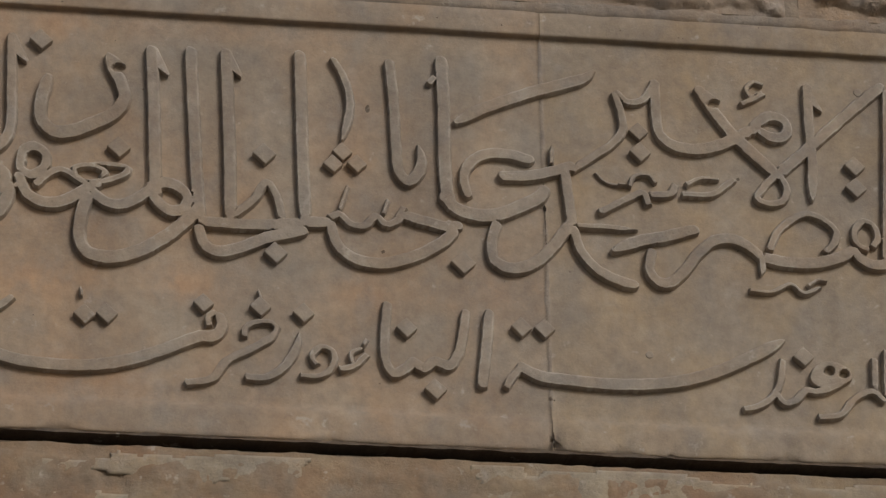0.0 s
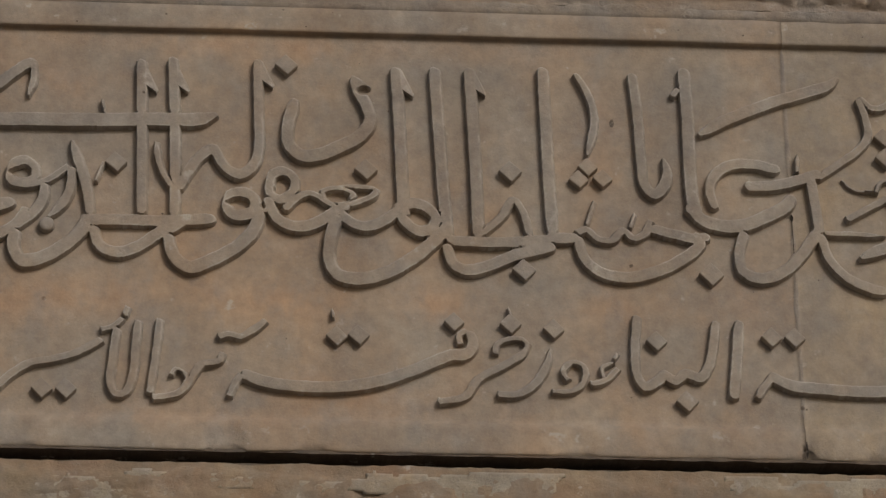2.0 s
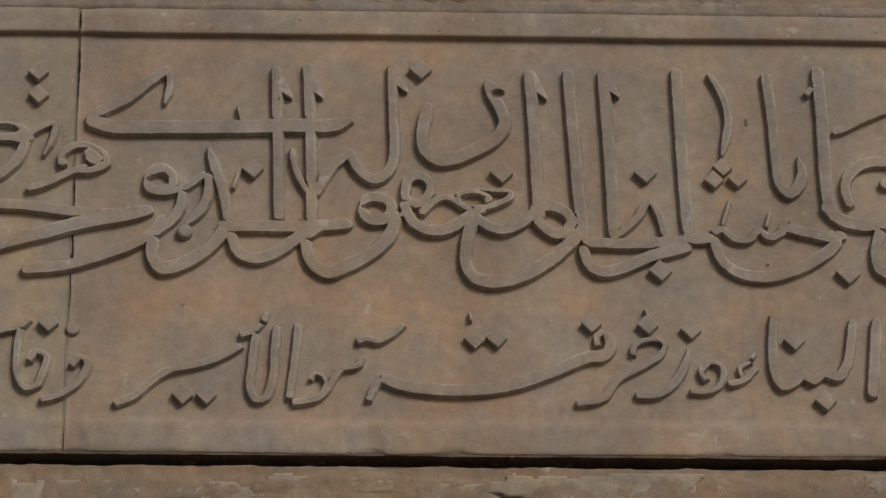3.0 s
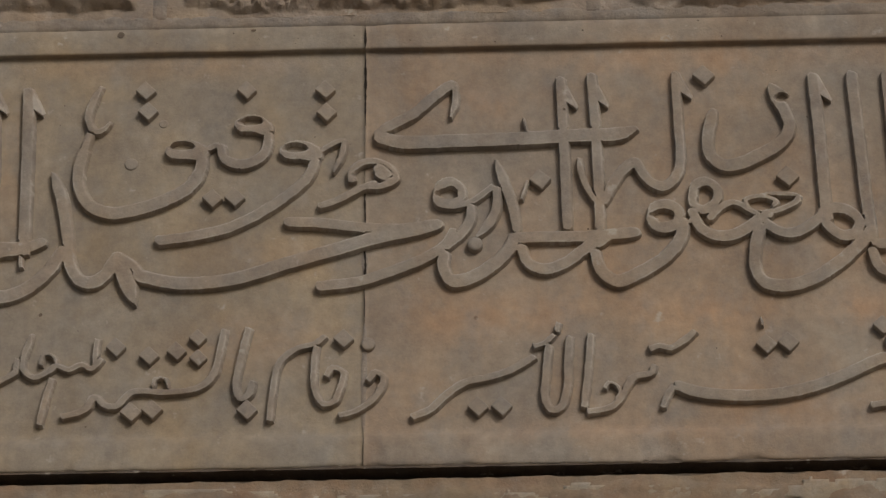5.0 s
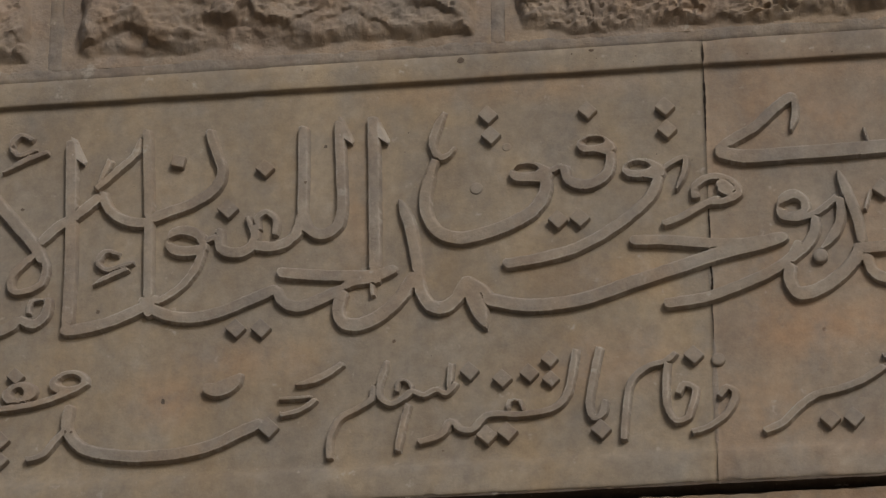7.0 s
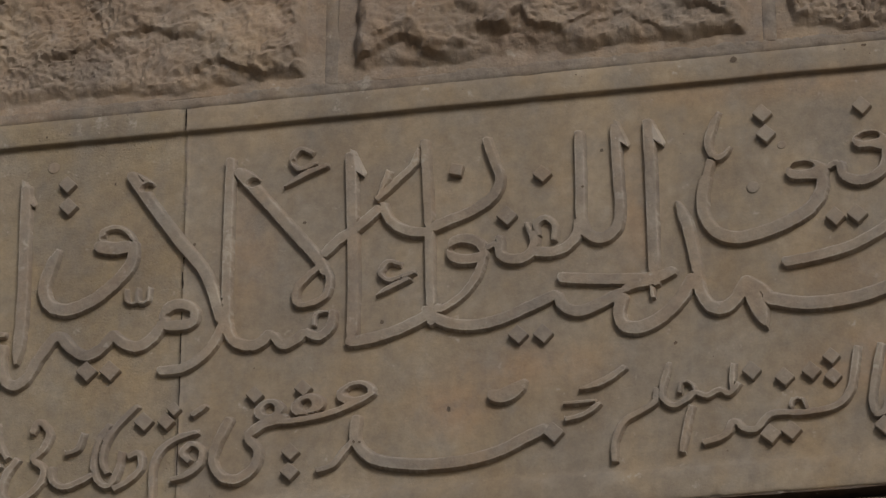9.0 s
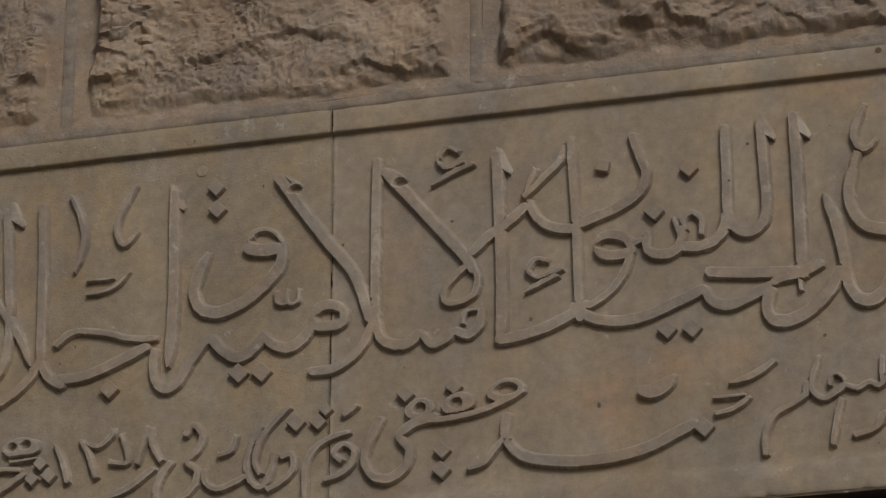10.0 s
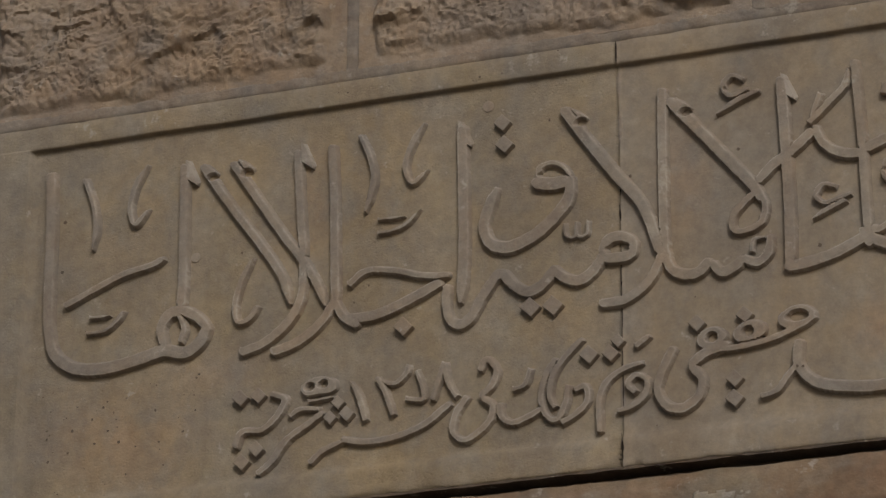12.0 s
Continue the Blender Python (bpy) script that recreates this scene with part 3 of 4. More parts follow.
for k, (x, z0, z1) in enumerate(((1.101, -0.54, -0.33), (1.101, -0.20, -0.004), (1.101, -0.33, -0.27), (-0.004, -0.55, -0.40), (-0.004, -0.33, -0.29), (-1.101, -0.12, -0.07), (-1.101, -0.52, -0.47), (-1.101, -0.05, -0.01))):
    joint_filler(x, z0, z1, k * 3.1)


def pit(x, z, size, front=0.0006, stretch=1.0):
    """A small pit's dark put into the colour of a flat, ragged-rimmed disc."""
    made[0] += 1
    bm = bmesh.new()
    front = front if front > 0.005 else front - swell(x / 1000, z / 1000)
    mid = bm.verts.new((x / 1000, 0.0003 - front, TOP + z / 1000))
    ring = []
    for k in range(9):
        a = k * 2 * math.pi / 9
        r = size / 2000 * (1 + 0.5 * noise.noise(Vector((x * 0.7, z * 0.9, k * 1.3))))
        ring.append(bm.verts.new((x / 1000 + r * math.cos(a), -front, TOP + z / 1000 + stretch * r * math.sin(a))))
    for k in range(9):
        bm.faces.new((mid, ring[k], ring[(k + 1) % 9]))
    return part("pit", bm, DARK_BROWN, panel, "small dark pit")


def crack(x, z0, z1, wide, front=0.0012, seed=0.0):
    """An open stretch of a joint, the gap's dark put into a ribbon's colour."""
    n = max(5, int(abs(z1 - z0) / 4))
    bm = bmesh.new()
    rows = []
    for k in range(n + 1):
        z = z0 + (z1 - z0) * k / n
        w = wide / 1800 * (0.35 + 0.8 * abs(noise.noise(Vector((seed, z * 0.05, 3)))) + 0.4 * noise.noise(Vector((seed, z * 0.21, 5)))) * min(1.0, 0.15 + 3 * k / n, 0.15 + 3 * (n - k) / n)
        c = x / 1000 + 0.0016 * noise.noise(Vector((seed, z * 0.03, 7)))
        rows.append([bm.verts.new((c - max(w, 0.0003), -front, TOP + z / 1000)), bm.verts.new((c, 0.0004 - front, TOP + z / 1000)), bm.verts.new((c + max(w, 0.0003), -front, TOP + z / 1000))])
    for a, b in zip(rows, rows[1:]):
        for i in range(2):
            bm.faces.new((a[i], a[i + 1], b[i + 1], b[i]))
    return part("joint_crack", bm, CRACK_BLACK, panel, "black open stretch of a joint")


crack(-4, 30, 1, 6, 0.0112, 1.0)
crack(-4, -2, -112, 4, seed=2.0)
crack(-4, -200, -262, 3, seed=3.0)
crack(-4, -286, -345, 5, seed=4.0)
crack(-4, -345, -400, 2, seed=5.0)
crack(-1101, 34, 1, 5.5, 0.0112, 6.0)
crack(-1101, -160, -200, 4, seed=8.0)
crack(-1101, -212, -238, 3.5, seed=9.0)
crack(-1101, -262, -420, 3, seed=10.0)
crack(-1101, -430, -520, 2.6, seed=11.0)
crack(-1101, -552, -598, 4, 0.0085, 12.0)
crack(1101, -250, -262, 7, seed=13.0)
crack(1101, -262, -330, 1.8, seed=14.0)
crack(1101, -575, -598, 5, 0.0085, 15.0)

# upper line, first slab
pen(11, (1530, -293), (1515, -284), (1512, -267), (1525, -250), (1539, -256), (1543, -274), (1535, -289))
pen(16, (1389, -312), (1422, -317), (1460, -315), (1491, -305), (1509, -292))
pen(15, (1507, -292), (1521, -308), (1538, -314), (1567, -307))
pen(16, (1572, -53), (1564, -174), (1553, -316))
pen(16, (1567, -42), (1513, -92), (1468, -136), (1431, -172), (1410, -192), start=0.5)
pen(12, (1417, -188), (1425, -208), (1419, -226), (1399, -232), (1385, -225), (1396, -205), (1414, -186))
pen(18, (1313, -65), (1336, -103), (1359, -134), (1386, -162), (1411, -187))
nick(1334, -86, lean=True)
pen(16, (1254, -57), (1254, -109), (1258, -138), (1276, -153), (1307, -157), (1337, -149), (1361, -136), (1382, -122))
pen(15, (1380, -128), (1393, -110), (1410, -101), (1428, -108), (1431, -121), (1422, -132), (1405, -131), (1392, -122))
pen(8, (1402, -54), (1388, -50), (1378, -62), (1384, -73), (1401, -63))
pen(10, (1403, -66), (1387, -76), (1369, -86))
pen(16, (1462, -50), (1461, -112), (1462, -172), (1458, -226), end=0.25, taper=0.032)
nick(1471, -86)
dot(1518, -171, 22)
dot(1518, -203, 22)
pen(12, (1396, -301), (1410, -271), (1430, -253), (1450, -244), (1472, -251), (1488, -269), (1485, -283), (1470, -300))
pen(11, (1382, -301), (1386, -319), (1383, -339), end=0.15, taper=0.032)
pen(15, (1240, -308), (1236, -338), (1245, -353), (1259, -356), (1279, -340), (1303, -308), (1325, -290), (1349, -287), (1371, -298), (1386, -313))
pen(16, (1185, -315), (1221, -298), (1259, -288), (1301, -275), start=0.3, taper=0.032)
pen(11, (1140, -279), (1184, -279), (1223, -281), end=0.2, taper=0.032)
pen(15, (1137, -281), (1146, -315), (1166, -340), (1193, -355), (1217, -361))
pen(12, (1172, -259), (1205, -239), (1232, -226), (1238, -245))
pen(13, (1239, -229), (1269, -224), (1276, -210))
pen(11, (1283, -225), (1324, -222), (1346, -206), (1356, -198))
pen(8, (1289, -211), (1308, -200), (1335, -200))
pen(7, (1213, -219), (1221, -202), (1240, -200), (1249, -212))
pen(6, (1169, -198), (1183, -212), (1211, -216), rise=0.6)
pen(8, (1366, -360), (1397, -360), (1422, -348), (1439, -360), (1462, -350))
pen(6, (1444, -350), (1459, -340), (1471, -342))
pen(16, (983, -139), (1018, -117), (1056, -99), (1094, -83), (1132, -70), (1161, -58), (1174, -45), start=0.4, end=0.3, taper=0.032)
pen(15, (1085, -187), (1053, -180), (1024, -182), (1002, -198), (995, -219), (1000, -247))
pen(18, (967, -246), (985, -264), (1014, -272), (1040, -269), (1066, -257), (1093, -241), (1103, -227))
pen(15, (1044, -213), (1082, -210), (1120, -199), (1141, -190))
pen(16, (1128, -198), (1132, -238), (1136, -281))
pen(13, (1137, -199), (1166, -177), (1193, -156), (1208, -134), (1206, -105), (1198, -78))
pen(13, (1200, -76), (1216, -91), (1234, -89), (1248, -73), (1256, -57))
dot(1228, -137, 20)
dot(1229, -168, 22)
pen(8, (1113, -163), (1111, -192), start=0.4, taper=0.032)
pen(16, (1037, -281), (1029, -314), (1033, -336), (1053, -346), (1082, -338), (1105, -317), (1128, -285), (1137, -271))
pen(18, (684, -50), (687, -122), (690, -206), (692, -299))
nick(695, -84)
pen(18, (781, -46), (783, -135), (785, -218), (788, -290))
pen(13, (824, -51), (840, -83), (847, -120), (842, -150), (835, -175), start=0.8, end=0.2, taper=0.032)
pen(16, (899, -50), (904, -114), (907, -189), (910, -215), (922, -227), (936, -214), (940, -196), (936, -173), end=0.3, taper=0.032)
pen(19, (968, -42), (970, -111), (970, -187), (972, -236), (977, -259))
pen(10, (960, -69), (950, -83), start=0.8)
dot(734, -201, 23)
dot(835, -192, 20)
dot(823, -210, 20)
dot(854, -208, 20)
pen(13, (692, -294), (721, -267), (738, -241), (749, -256), (759, -296))
pen(15, (654, -302), (718, -303), (788, -297))
pen(16, (651, -308), (658, -333), (674, -343), (699, -339), (736, -322), (761, -314), (788, -307))
pen(16, (782, -295), (819, -294))
pen(13, (818, -289), (831, -281), (846, -294), (864, -296), (879, -282), (893, -292), (907, -286), (917, -265))
pen(7, (844, -239), (831, -279))
pen(7, (896, -256), (888, -279))
pen(16, (820, -293), (828, -323), (848, -342), (881, -349), (917, -341), (958, -319), (979, -297), (971, -284))
pen(15, (916, -278), (945, -285), (975, -291), (990, -287))
dot(749, -343, 23)
dot(991, -343, 25)
dot(443, -51, 23)
pen(18, (456, -100), (447, -136), (447, -165), (463, -183), (485, -182), (514, -169), (540, -152), (553, -131), (549, -109), (539, -88), (531, -65), start=0.5, end=0.5)
nick(546, -84, lean=True)
pen(18, (587, -52), (591, -126), (595, -242), (597, -268))
nick(600, -88)
pen(18, (638, -50), (643, -149), (648, -240), (653, -299))
dot(547, -203, 23)
pen(16, (595, -260), (603, -250), (621, -252), (637, -270), (631, -286), (615, -289), (602, -281), (593, -268), (595, -257), (606, -250))
pen(16, (421, -248), (432, -274), (454, -286), (479, -283), (504, -267), (523, -254))
pen(15, (509, -261), (529, -279), (547, -284), (566, -278), (584, -264), (596, -247))
pen(12, (442, -264), (457, -247), (475, -238), (497, -250), (513, -261))
pen(10, (494, -249), (491, -236), (511, -230), (531, -239), (518, -253), (502, -251))
pen(11, (521, -255), (540, -248), (557, -239), (562, -228))
pen(10, (507, -230), (536, -227), (560, -229))
pen(14, (424, -232), (426, -214), (440, -207), (455, -218), (453, -237), (436, -248), (424, -240), (423, -229), (427, -213))
pen(18, (510, -271), (502, -302), (501, -335), (512, -354), (541, -359), (573, -350), (609, -327), (638, -299), (651, -281))
pen(16, (369, -260), (374, -244), (392, -240), (405, -251), (401, -267), (381, -273), (371, -266), (369, -257), (376, -244))
pen(10, (403, -267), (417, -265), (428, -256))
pen(18, (295, -305), (302, -333), (323, -348), (351, -337), (384, -316), (406, -288), (411, -261))
pen(19, (14, -132), (43, -140), (116, -140), (190, -139), (263, -136), (336, -133), (354, -125), end=0.4, taper=0.032)
pen(15, (12, -130), (31, -115), (60, -99), (87, -74), (107, -58), (116, -53))
pen(11, (115, -55), (116, -80), (109, -107), end=0.3, taper=0.032)
pen(5, (205, -107), (210, -134), rise=0.4)
pen(16, (255, -49), (258, -162), (260, -275))
nick(266, -91)
pen(16, (296, -44), (300, -145), (302, -240), (302, -281))
nick(307, -90)
pen(11, (277, -168), (280, -195), (289, -219), (303, -241), start=0.7)
pen(15, (305, -237), (318, -212), (335, -187), (350, -177), (357, -190), (369, -206), (384, -213), (399, -204), (408, -183), (408, -118), (406, -44))
nick(417, -80)
dot(225, -201, 22)
pen(6, (210, -199), (200, -230))
pen(16, (168, -168), (179, -204), (190, -241), (195, -279), start=0.3, taper=0.032)
pen(16, (186, -284), (235, -283), (293, -283), (351, -278))
pen(16, (199, -294), (207, -318), (227, -329), (254, -322), (283, -301), (312, -285))
pen(18, (100, -302), (99, -324), (108, -342), (125, -343), (153, -329), (182, -302), (193, -280))
pen(14, (92, -232), (94, -208), (109, -200), (123, -212), (121, -228), (104, -233), (92, -228), (93, -209))
pen(12, (91, -228), (108, -236), (133, -231), (151, -219), (166, -206))
pen(15, (135, -234), (134, -256), (122, -275), (104, -291), (90, -302))
pen(14, (169, -209), (168, -241), (156, -266), (141, -283), end=0.3, taper=0.032)
boss(139, -292, 20)
pen(13, (-20, -199), (-20, -182), (-8, -170), (12, -168), (30, -178), (37, -193), (22, -203), (-2, -206))
pen(20, (14, -180), (26, -190))
pen(13, (-64, -233), (-37, -223), (-8, -207), (13, -199))
pen(15, (-105, -254), (-66, -256), (-8, -264), (36, -267), (86, -263))
pen(18, (-301, -326), (-255, -338), (-219, -340), (-168, -334), (-110, -316), (-37, -294), (7, -281), (58, -270), (94, -261))
pen(15, (-63, -348), (-7, -341), (37, -326), (73, -311), (102, -291), (114, -269))
pen(26, (-258, -148), (-238, -145), (-217, -150), start=0.7, end=0.8)
pen(18, (-373, -142), (-379, -173), (-376, -203), (-362, -225), (-336, -236), (-299, -231), (-262, -218), (-233, -200), (-219, -177), (-217, -154))
pen(13, (-352, -46), (-364, -73), (-369, -98), (-360, -115), (-348, -112), (-338, -100), start=0.4, end=0.3, taper=0.032)
pen(13, (-365, -117), (-371, -136), (-375, -159))
pen(11, (-219, -150), (-195, -137))
pen(24, (-169, -111), (-151, -108), (-132, -117), start=0.7, end=0.8)
pen(15, (-193, -138), (-188, -159), (-167, -168), (-145, -162), (-133, -147), (-130, -122))
pen(26, (-108, -151), (-88, -149), (-67, -156), start=0.7, end=0.8)
pen(15, (-273, -278), (-228, -272), (-184, -262), (-144, -243), (-104, -215), (-78, -189), (-67, -162))
pen(10, (-69, -157), (-49, -143), (-32, -136), (-33, -156), (-46, -186), end=0.3, taper=0.032)
dot(-161, -59, 20)
dot(-57, -61, 21)
dot(-55, -95, 21)
dot(-295, -57, 21)
dot(-291, -88, 21)
dot(-203, -219, 21)
dot(-174, -218, 21)
boss(-312, -162, 17, rise=0.16)
pen(18, (-450, -50), (-448, -130), (-447, -213), (-446, -294))
nick(-439, -85)
pen(18, (-414, -174), (-401, -210), (-392, -256), (-387, -293), start=0.3, taper=0.032)
pen(18, (-389, -281), (-384, -313), (-371, -333), (-352, -335), (-336, -321), (-325, -300))
pen(24, (-324, -297), (-313, -329), (-298, -372), end=0.05, start=0.8, taper=0.06)
pen(16, (-328, -298), (-306, -311), (-291, -330))
pen(18, (-489, -305), (-495, -330), (-489, -349), (-470, -354), (-440, -343), (-412, -317), (-394, -286))
pen(16, (-574, -272), (-531, -278), (-486, -282), (-441, -283), (-420, -275))
pen(13, (-495, -301), (-471, -292), (-439, -291))
pen(8, (-450, -295), (-449, -315))
pen(16, (-579, -295), (-569, -315), (-549, -323), (-523, -316), (-489, -300))
pen(16, (-759, -301), (-734, -321), (-699, -330), (-662, -327), (-617, -311), (-578, -295))
dot(-632, -351, 21)
dot(-598, -353, 21)
pen(15, (-723, -227), (-719, -207), (-702, -202), (-683, -212), (-679, -229), (-699, -233), (-717, -230), (-723, -223), (-718, -206))
pen(13, (-679, -232), (-687, -258), (-709, -286), (-734, -302), (-751, -307))
pen(11, (-681, -222), (-658, -212))
pen(15, (-656, -203), (-654, -231), (-637, -239), (-617, -235), (-608, -221), (-610, -200))
pen(10, (-619, -185), (-611, -212), (-607, -227))
pen(11, (-604, -209), (-605, -189), (-593, -181), (-580, -195), (-582, -218))
pen(15, (-610, -230), (-585, -233), (-564, -227), (-550, -211), (-548, -189))
dot(-646, -175, 22)
dot(-597, -117, 20)
dot(-716, -99, 18, turn=14)
pen(16, (-545, -57), (-544, -132), (-543, -191), (-534, -212), (-516, -219), (-499, -210), (-492, -192), (-493, -126), (-496, -52))
nick(-487, -82)
pen(15, (-674, -53), (-664, -87), (-655, -117), (-663, -140), (-690, -160), (-724, -172), (-756, -184))
pen(15, (-819, -138), (-808, -164), (-785, -182), (-753, -188))
pen(15, (-760, -48), (-754, -162), (-752, -246), (-750, -325))
pen(16, (-1035, -48), (-1036, -152), (-1036, -254), (-1035, -298))
pen(18, (-1024, -68), (-982, -120), (-942, -170), (-909, -212), (-896, -236))
nick(-1001, -87, lean=True)
pen(15, (-822, -144), (-854, -171), (-878, -186), (-903, -210))
pen(12, (-901, -221), (-892, -243), (-897, -268), (-917, -278), (-936, -277), (-937, -255), (-920, -236), (-904, -222))
pen(12, (-828, -133), (-799, -106), (-775, -82), (-768, -58), end=0.4, taper=0.032)
pen(10, (-809, -88), (-822, -125))
pen(18, (-864, -58), (-860, -170), (-858, -255), (-859, -341))
nick(-854, -89)
pen(16, (-864, -340), (-822, -335), (-783, -323), (-748, -306), (-738, -299))
pen(10, (-917, -52), (-935, -43), (-947, -58), (-939, -73), (-911, -67))
pen(11, (-896, -71), (-927, -82), (-959, -100), end=0.3, taper=0.032)
pen(10, (-792, -232), (-810, -226), (-821, -242), (-810, -253), (-791, -250), (-772, -244))
pen(10, (-779, -253), (-807, -264), (-828, -276), end=0.3, taper=0.032)
pen(16, (-1036, -287), (-1027, -320), (-1007, -332), (-987, -330), (-972, -315))
pen(15, (-970, -319), (-956, -335), (-936, -329), (-924, -318))
pen(14, (-926, -319), (-904, -327), (-889, -314), (-886, -290))
pen(8, (-913, -313), (-909, -294), (-893, -292))
pen(18, (-1179, -58), (-1145, -110), (-1103, -170), (-1069, -216), (-1051, -261), (-1043, -293))
nick(-1153, -79, lean=True)
pen(14, (-1128, -359), (-1090, -356), (-1059, -334), (-1042, -304), (-1035, -277))
pen(19, (-1222, -164), (-1200, -169), (-1174, -168))
pen(10, (-1219, -160), (-1214, -141), (-1196, -137), (-1178, -148), (-1168, -170))
pen(18, (-1278, -162), (-1291, -194), (-1298, -223), (-1287, -248), (-1262, -256), (-1226, -245), (-1195, -221), (-1173, -193), (-1170, -162), start=0.4, taper=0.032)
dot(-1271, -66, 20)
dot(-1268, -100, 21)
pen(7, (-1180, -231), (-1176, -253), (-1165, -254), (-1162, -234), (-1159, -255), (-1148, -253), (-1145, -232))
pen(15, (-1124, -287), (-1118, -267), (-1100, -262), (-1080, -275), (-1084, -291), (-1104, -294), (-1121, -291), (-1124, -280), (-1116, -267))
pen(16, (-1271, -295), (-1254, -315), (-1234, -327), (-1213, -320), (-1194, -297))
pen(16, (-1198, -297), (-1179, -314), (-1159, -320), (-1139, -309), (-1124, -287))
dot(-1231, -352, 23)
dot(-1198, -354, 23)
pen(15, (-1353, -302), (-1353, -338), (-1345, -358), (-1332, -363), (-1318, -355), (-1299, -324), (-1274, -295), (-1258, -307))
pen(18, (-1331, -62), (-1329, -157), (-1328, -260), (-1333, -333), end=0.3, taper=0.032)
nick(-1327, -89)
pen(18, (-1975, -41), (-1971, -127), (-1970, -217), (-1967, -288), (-1956, -329), (-1928, -352), (-1892, -360), (-1848, -358), (-1808, -350), (-1782, -345), (-1751, -352), (-1728, -340), (-1715, -317))
pen(16, (-1782, -340), (-1788, -311), (-1775, -289), (-1753, -288), (-1731, -301), (-1714, -322))
pen(11, (-1760, -294), (-1752, -316), (-1758, -337))
pen(16, (-1760, -58), (-1758, -157), (-1757, -245), (-1759, -287))
nick(-1748, -88)
pen(15, (-1731, -64), (-1683, -136), (-1637, -200), (-1601, -258), (-1589, -301), end=0.3, taper=0.032)
nick(-1715, -82, lean=True)
pen(15, (-1683, -66), (-1630, -148), (-1594, -202), (-1567, -240), (-1545, -281), (-1535, -311), end=0.3, taper=0.032)
nick(-1659, -83, lean=True)
pen(15, (-1582, -61), (-1577, -138), (-1570, -229))
nick(-1567, -88)
pen(14, (-1663, -363), (-1629, -353), (-1595, -329), (-1574, -296), (-1570, -253), (-1574, -209))
pen(14, (-1615, -369), (-1573, -356), (-1539, -330), (-1521, -301))
pen(16, (-1529, -62), (-1524, -146), (-1522, -234), (-1520, -307))
pen(11, (-1647, -219), (-1666, -257), (-1674, -296), (-1668, -316), (-1652, -313), (-1638, -294), start=0.3, taper=0.032)
pen(11, (-1920, -56), (-1904, -100), (-1898, -137), (-1903, -174), end=0.2, taper=0.032)
pen(11, (-1818, -48), (-1838, -83), (-1844, -118), (-1836, -141), (-1814, -119), start=0.4, end=0.3, taper=0.032)
pen(13, (-1944, -256), (-1898, -236), (-1849, -217), (-1800, -207), (-1788, -200))
pen(8, (-1908, -303), (-1877, -302), (-1859, -290), (-1848, -274))
pen(8, (-1904, -279), (-1870, -280), end=0.3, taper=0.032)
pen(12, (-1486, -51), (-1470, -88), (-1464, -120), (-1469, -149), (-1478, -174), end=0.4, taper=0.032)
pen(11, (-1387, -46), (-1407, -79), (-1416, -113), (-1405, -137), (-1382, -119), start=0.4, end=0.3, taper=0.032)
pen(8, (-1459, -208), (-1430, -206), (-1409, -196), (-1394, -179), end=0.3, taper=0.032)
pen(7, (-1459, -187), (-1417, -188), end=0.3, taper=0.032)
pen(13, (-1501, -282), (-1476, -264), (-1438, -267), (-1387, -282), (-1349, -286))
pen(15, (-1501, -333), (-1458, -332), (-1412, -317), (-1363, -296))
pen(15, (-1521, -303), (-1509, -326), (-1486, -345))
dot(-1418, -357, 22)

# old filled holes, nearly flush
boss(-271, -103, 12, rise=0.10)
boss(-1742, -205, 15, rise=0.14)
boss(-1295, -34, 17, rise=0.14)
boss(1231, -457, 10, rise=0.12)
boss(1533, -54, 12, rise=0.14)

# lower line
dot(1064, -431, 21)
dot(1094, -431, 21)
pen(16, (1061, -484), (1085, -496), (1118, -500), (1190, -503), (1256, -497), (1312, -481), (1366, -454), (1409, -428), end=0.3, taper=0.032)
pen(12, (1064, -484), (1051, -500), (1042, -517))
dot(1431, -453, 21)
pen(11, (1405, -456), (1398, -494), (1387, -511), (1369, -524), (1348, -530))
pen(12, (1392, -503), (1404, -518), (1418, -514), (1432, -499), (1448, -500), (1471, -491), (1488, -477), (1489, -464))
pen(30, (1448, -484), (1464, -474), (1486, -475), start=0.7, end=0.6)
pen(11, (1446, -536), (1477, -530), (1494, -509), (1521, -496), (1537, -510))
pen(11, (1526, -449), (1524, -497))
pen(11, (1543, -436), (1539, -505))
pen(16, (1024, -407), (1018, -469), (1012, -516), start=0.7)
pen(14, (893, -403), (889, -449), (890, -485), (900, -502), (916, -494), (925, -486), (938, -493), (953, -483), (970, -488), (983, -470), (990, -438), (994, -408))
dot(916, -440, 21)
dot(952, -523, 22)
pen(11, (830, -501), (850, -494), (867, -477))
pen(8, (861, -469), (846, -478), (849, -495))
pen(6, (867, -456), (860, -467))
pen(10, (803, -497), (796, -484), (808, -470), (822, -475), (824, -492), (810, -509), (780, -512))
pen(13, (712, -517), (742, -515), (762, -499), (777, -472), (781, -451), end=0.3, taper=0.032)
dot(785, -426, 21)
pen(13, (637, -529), (671, -521), (688, -497), (719, -478), (745, -460), (755, -444), end=0.4, taper=0.032)
pen(10, (710, -463), (713, -448), (727, -440), (745, -440), (754, -450))
dot(730, -420, 21)
pen(6, (728, -394), (731, -408), start=0.3, taper=0.032)
pen(16, (393, -496), (425, -507), (495, -512), (552, -505), (602, -488), (630, -475), (655, -464), (673, -462), (683, -448), (678, -431))
pen(10, (666, -450), (665, -437), (675, -427))
pen(11, (391, -495), (381, -512), (375, -528))
dot(509, -442, 21)
dot(537, -440, 21)
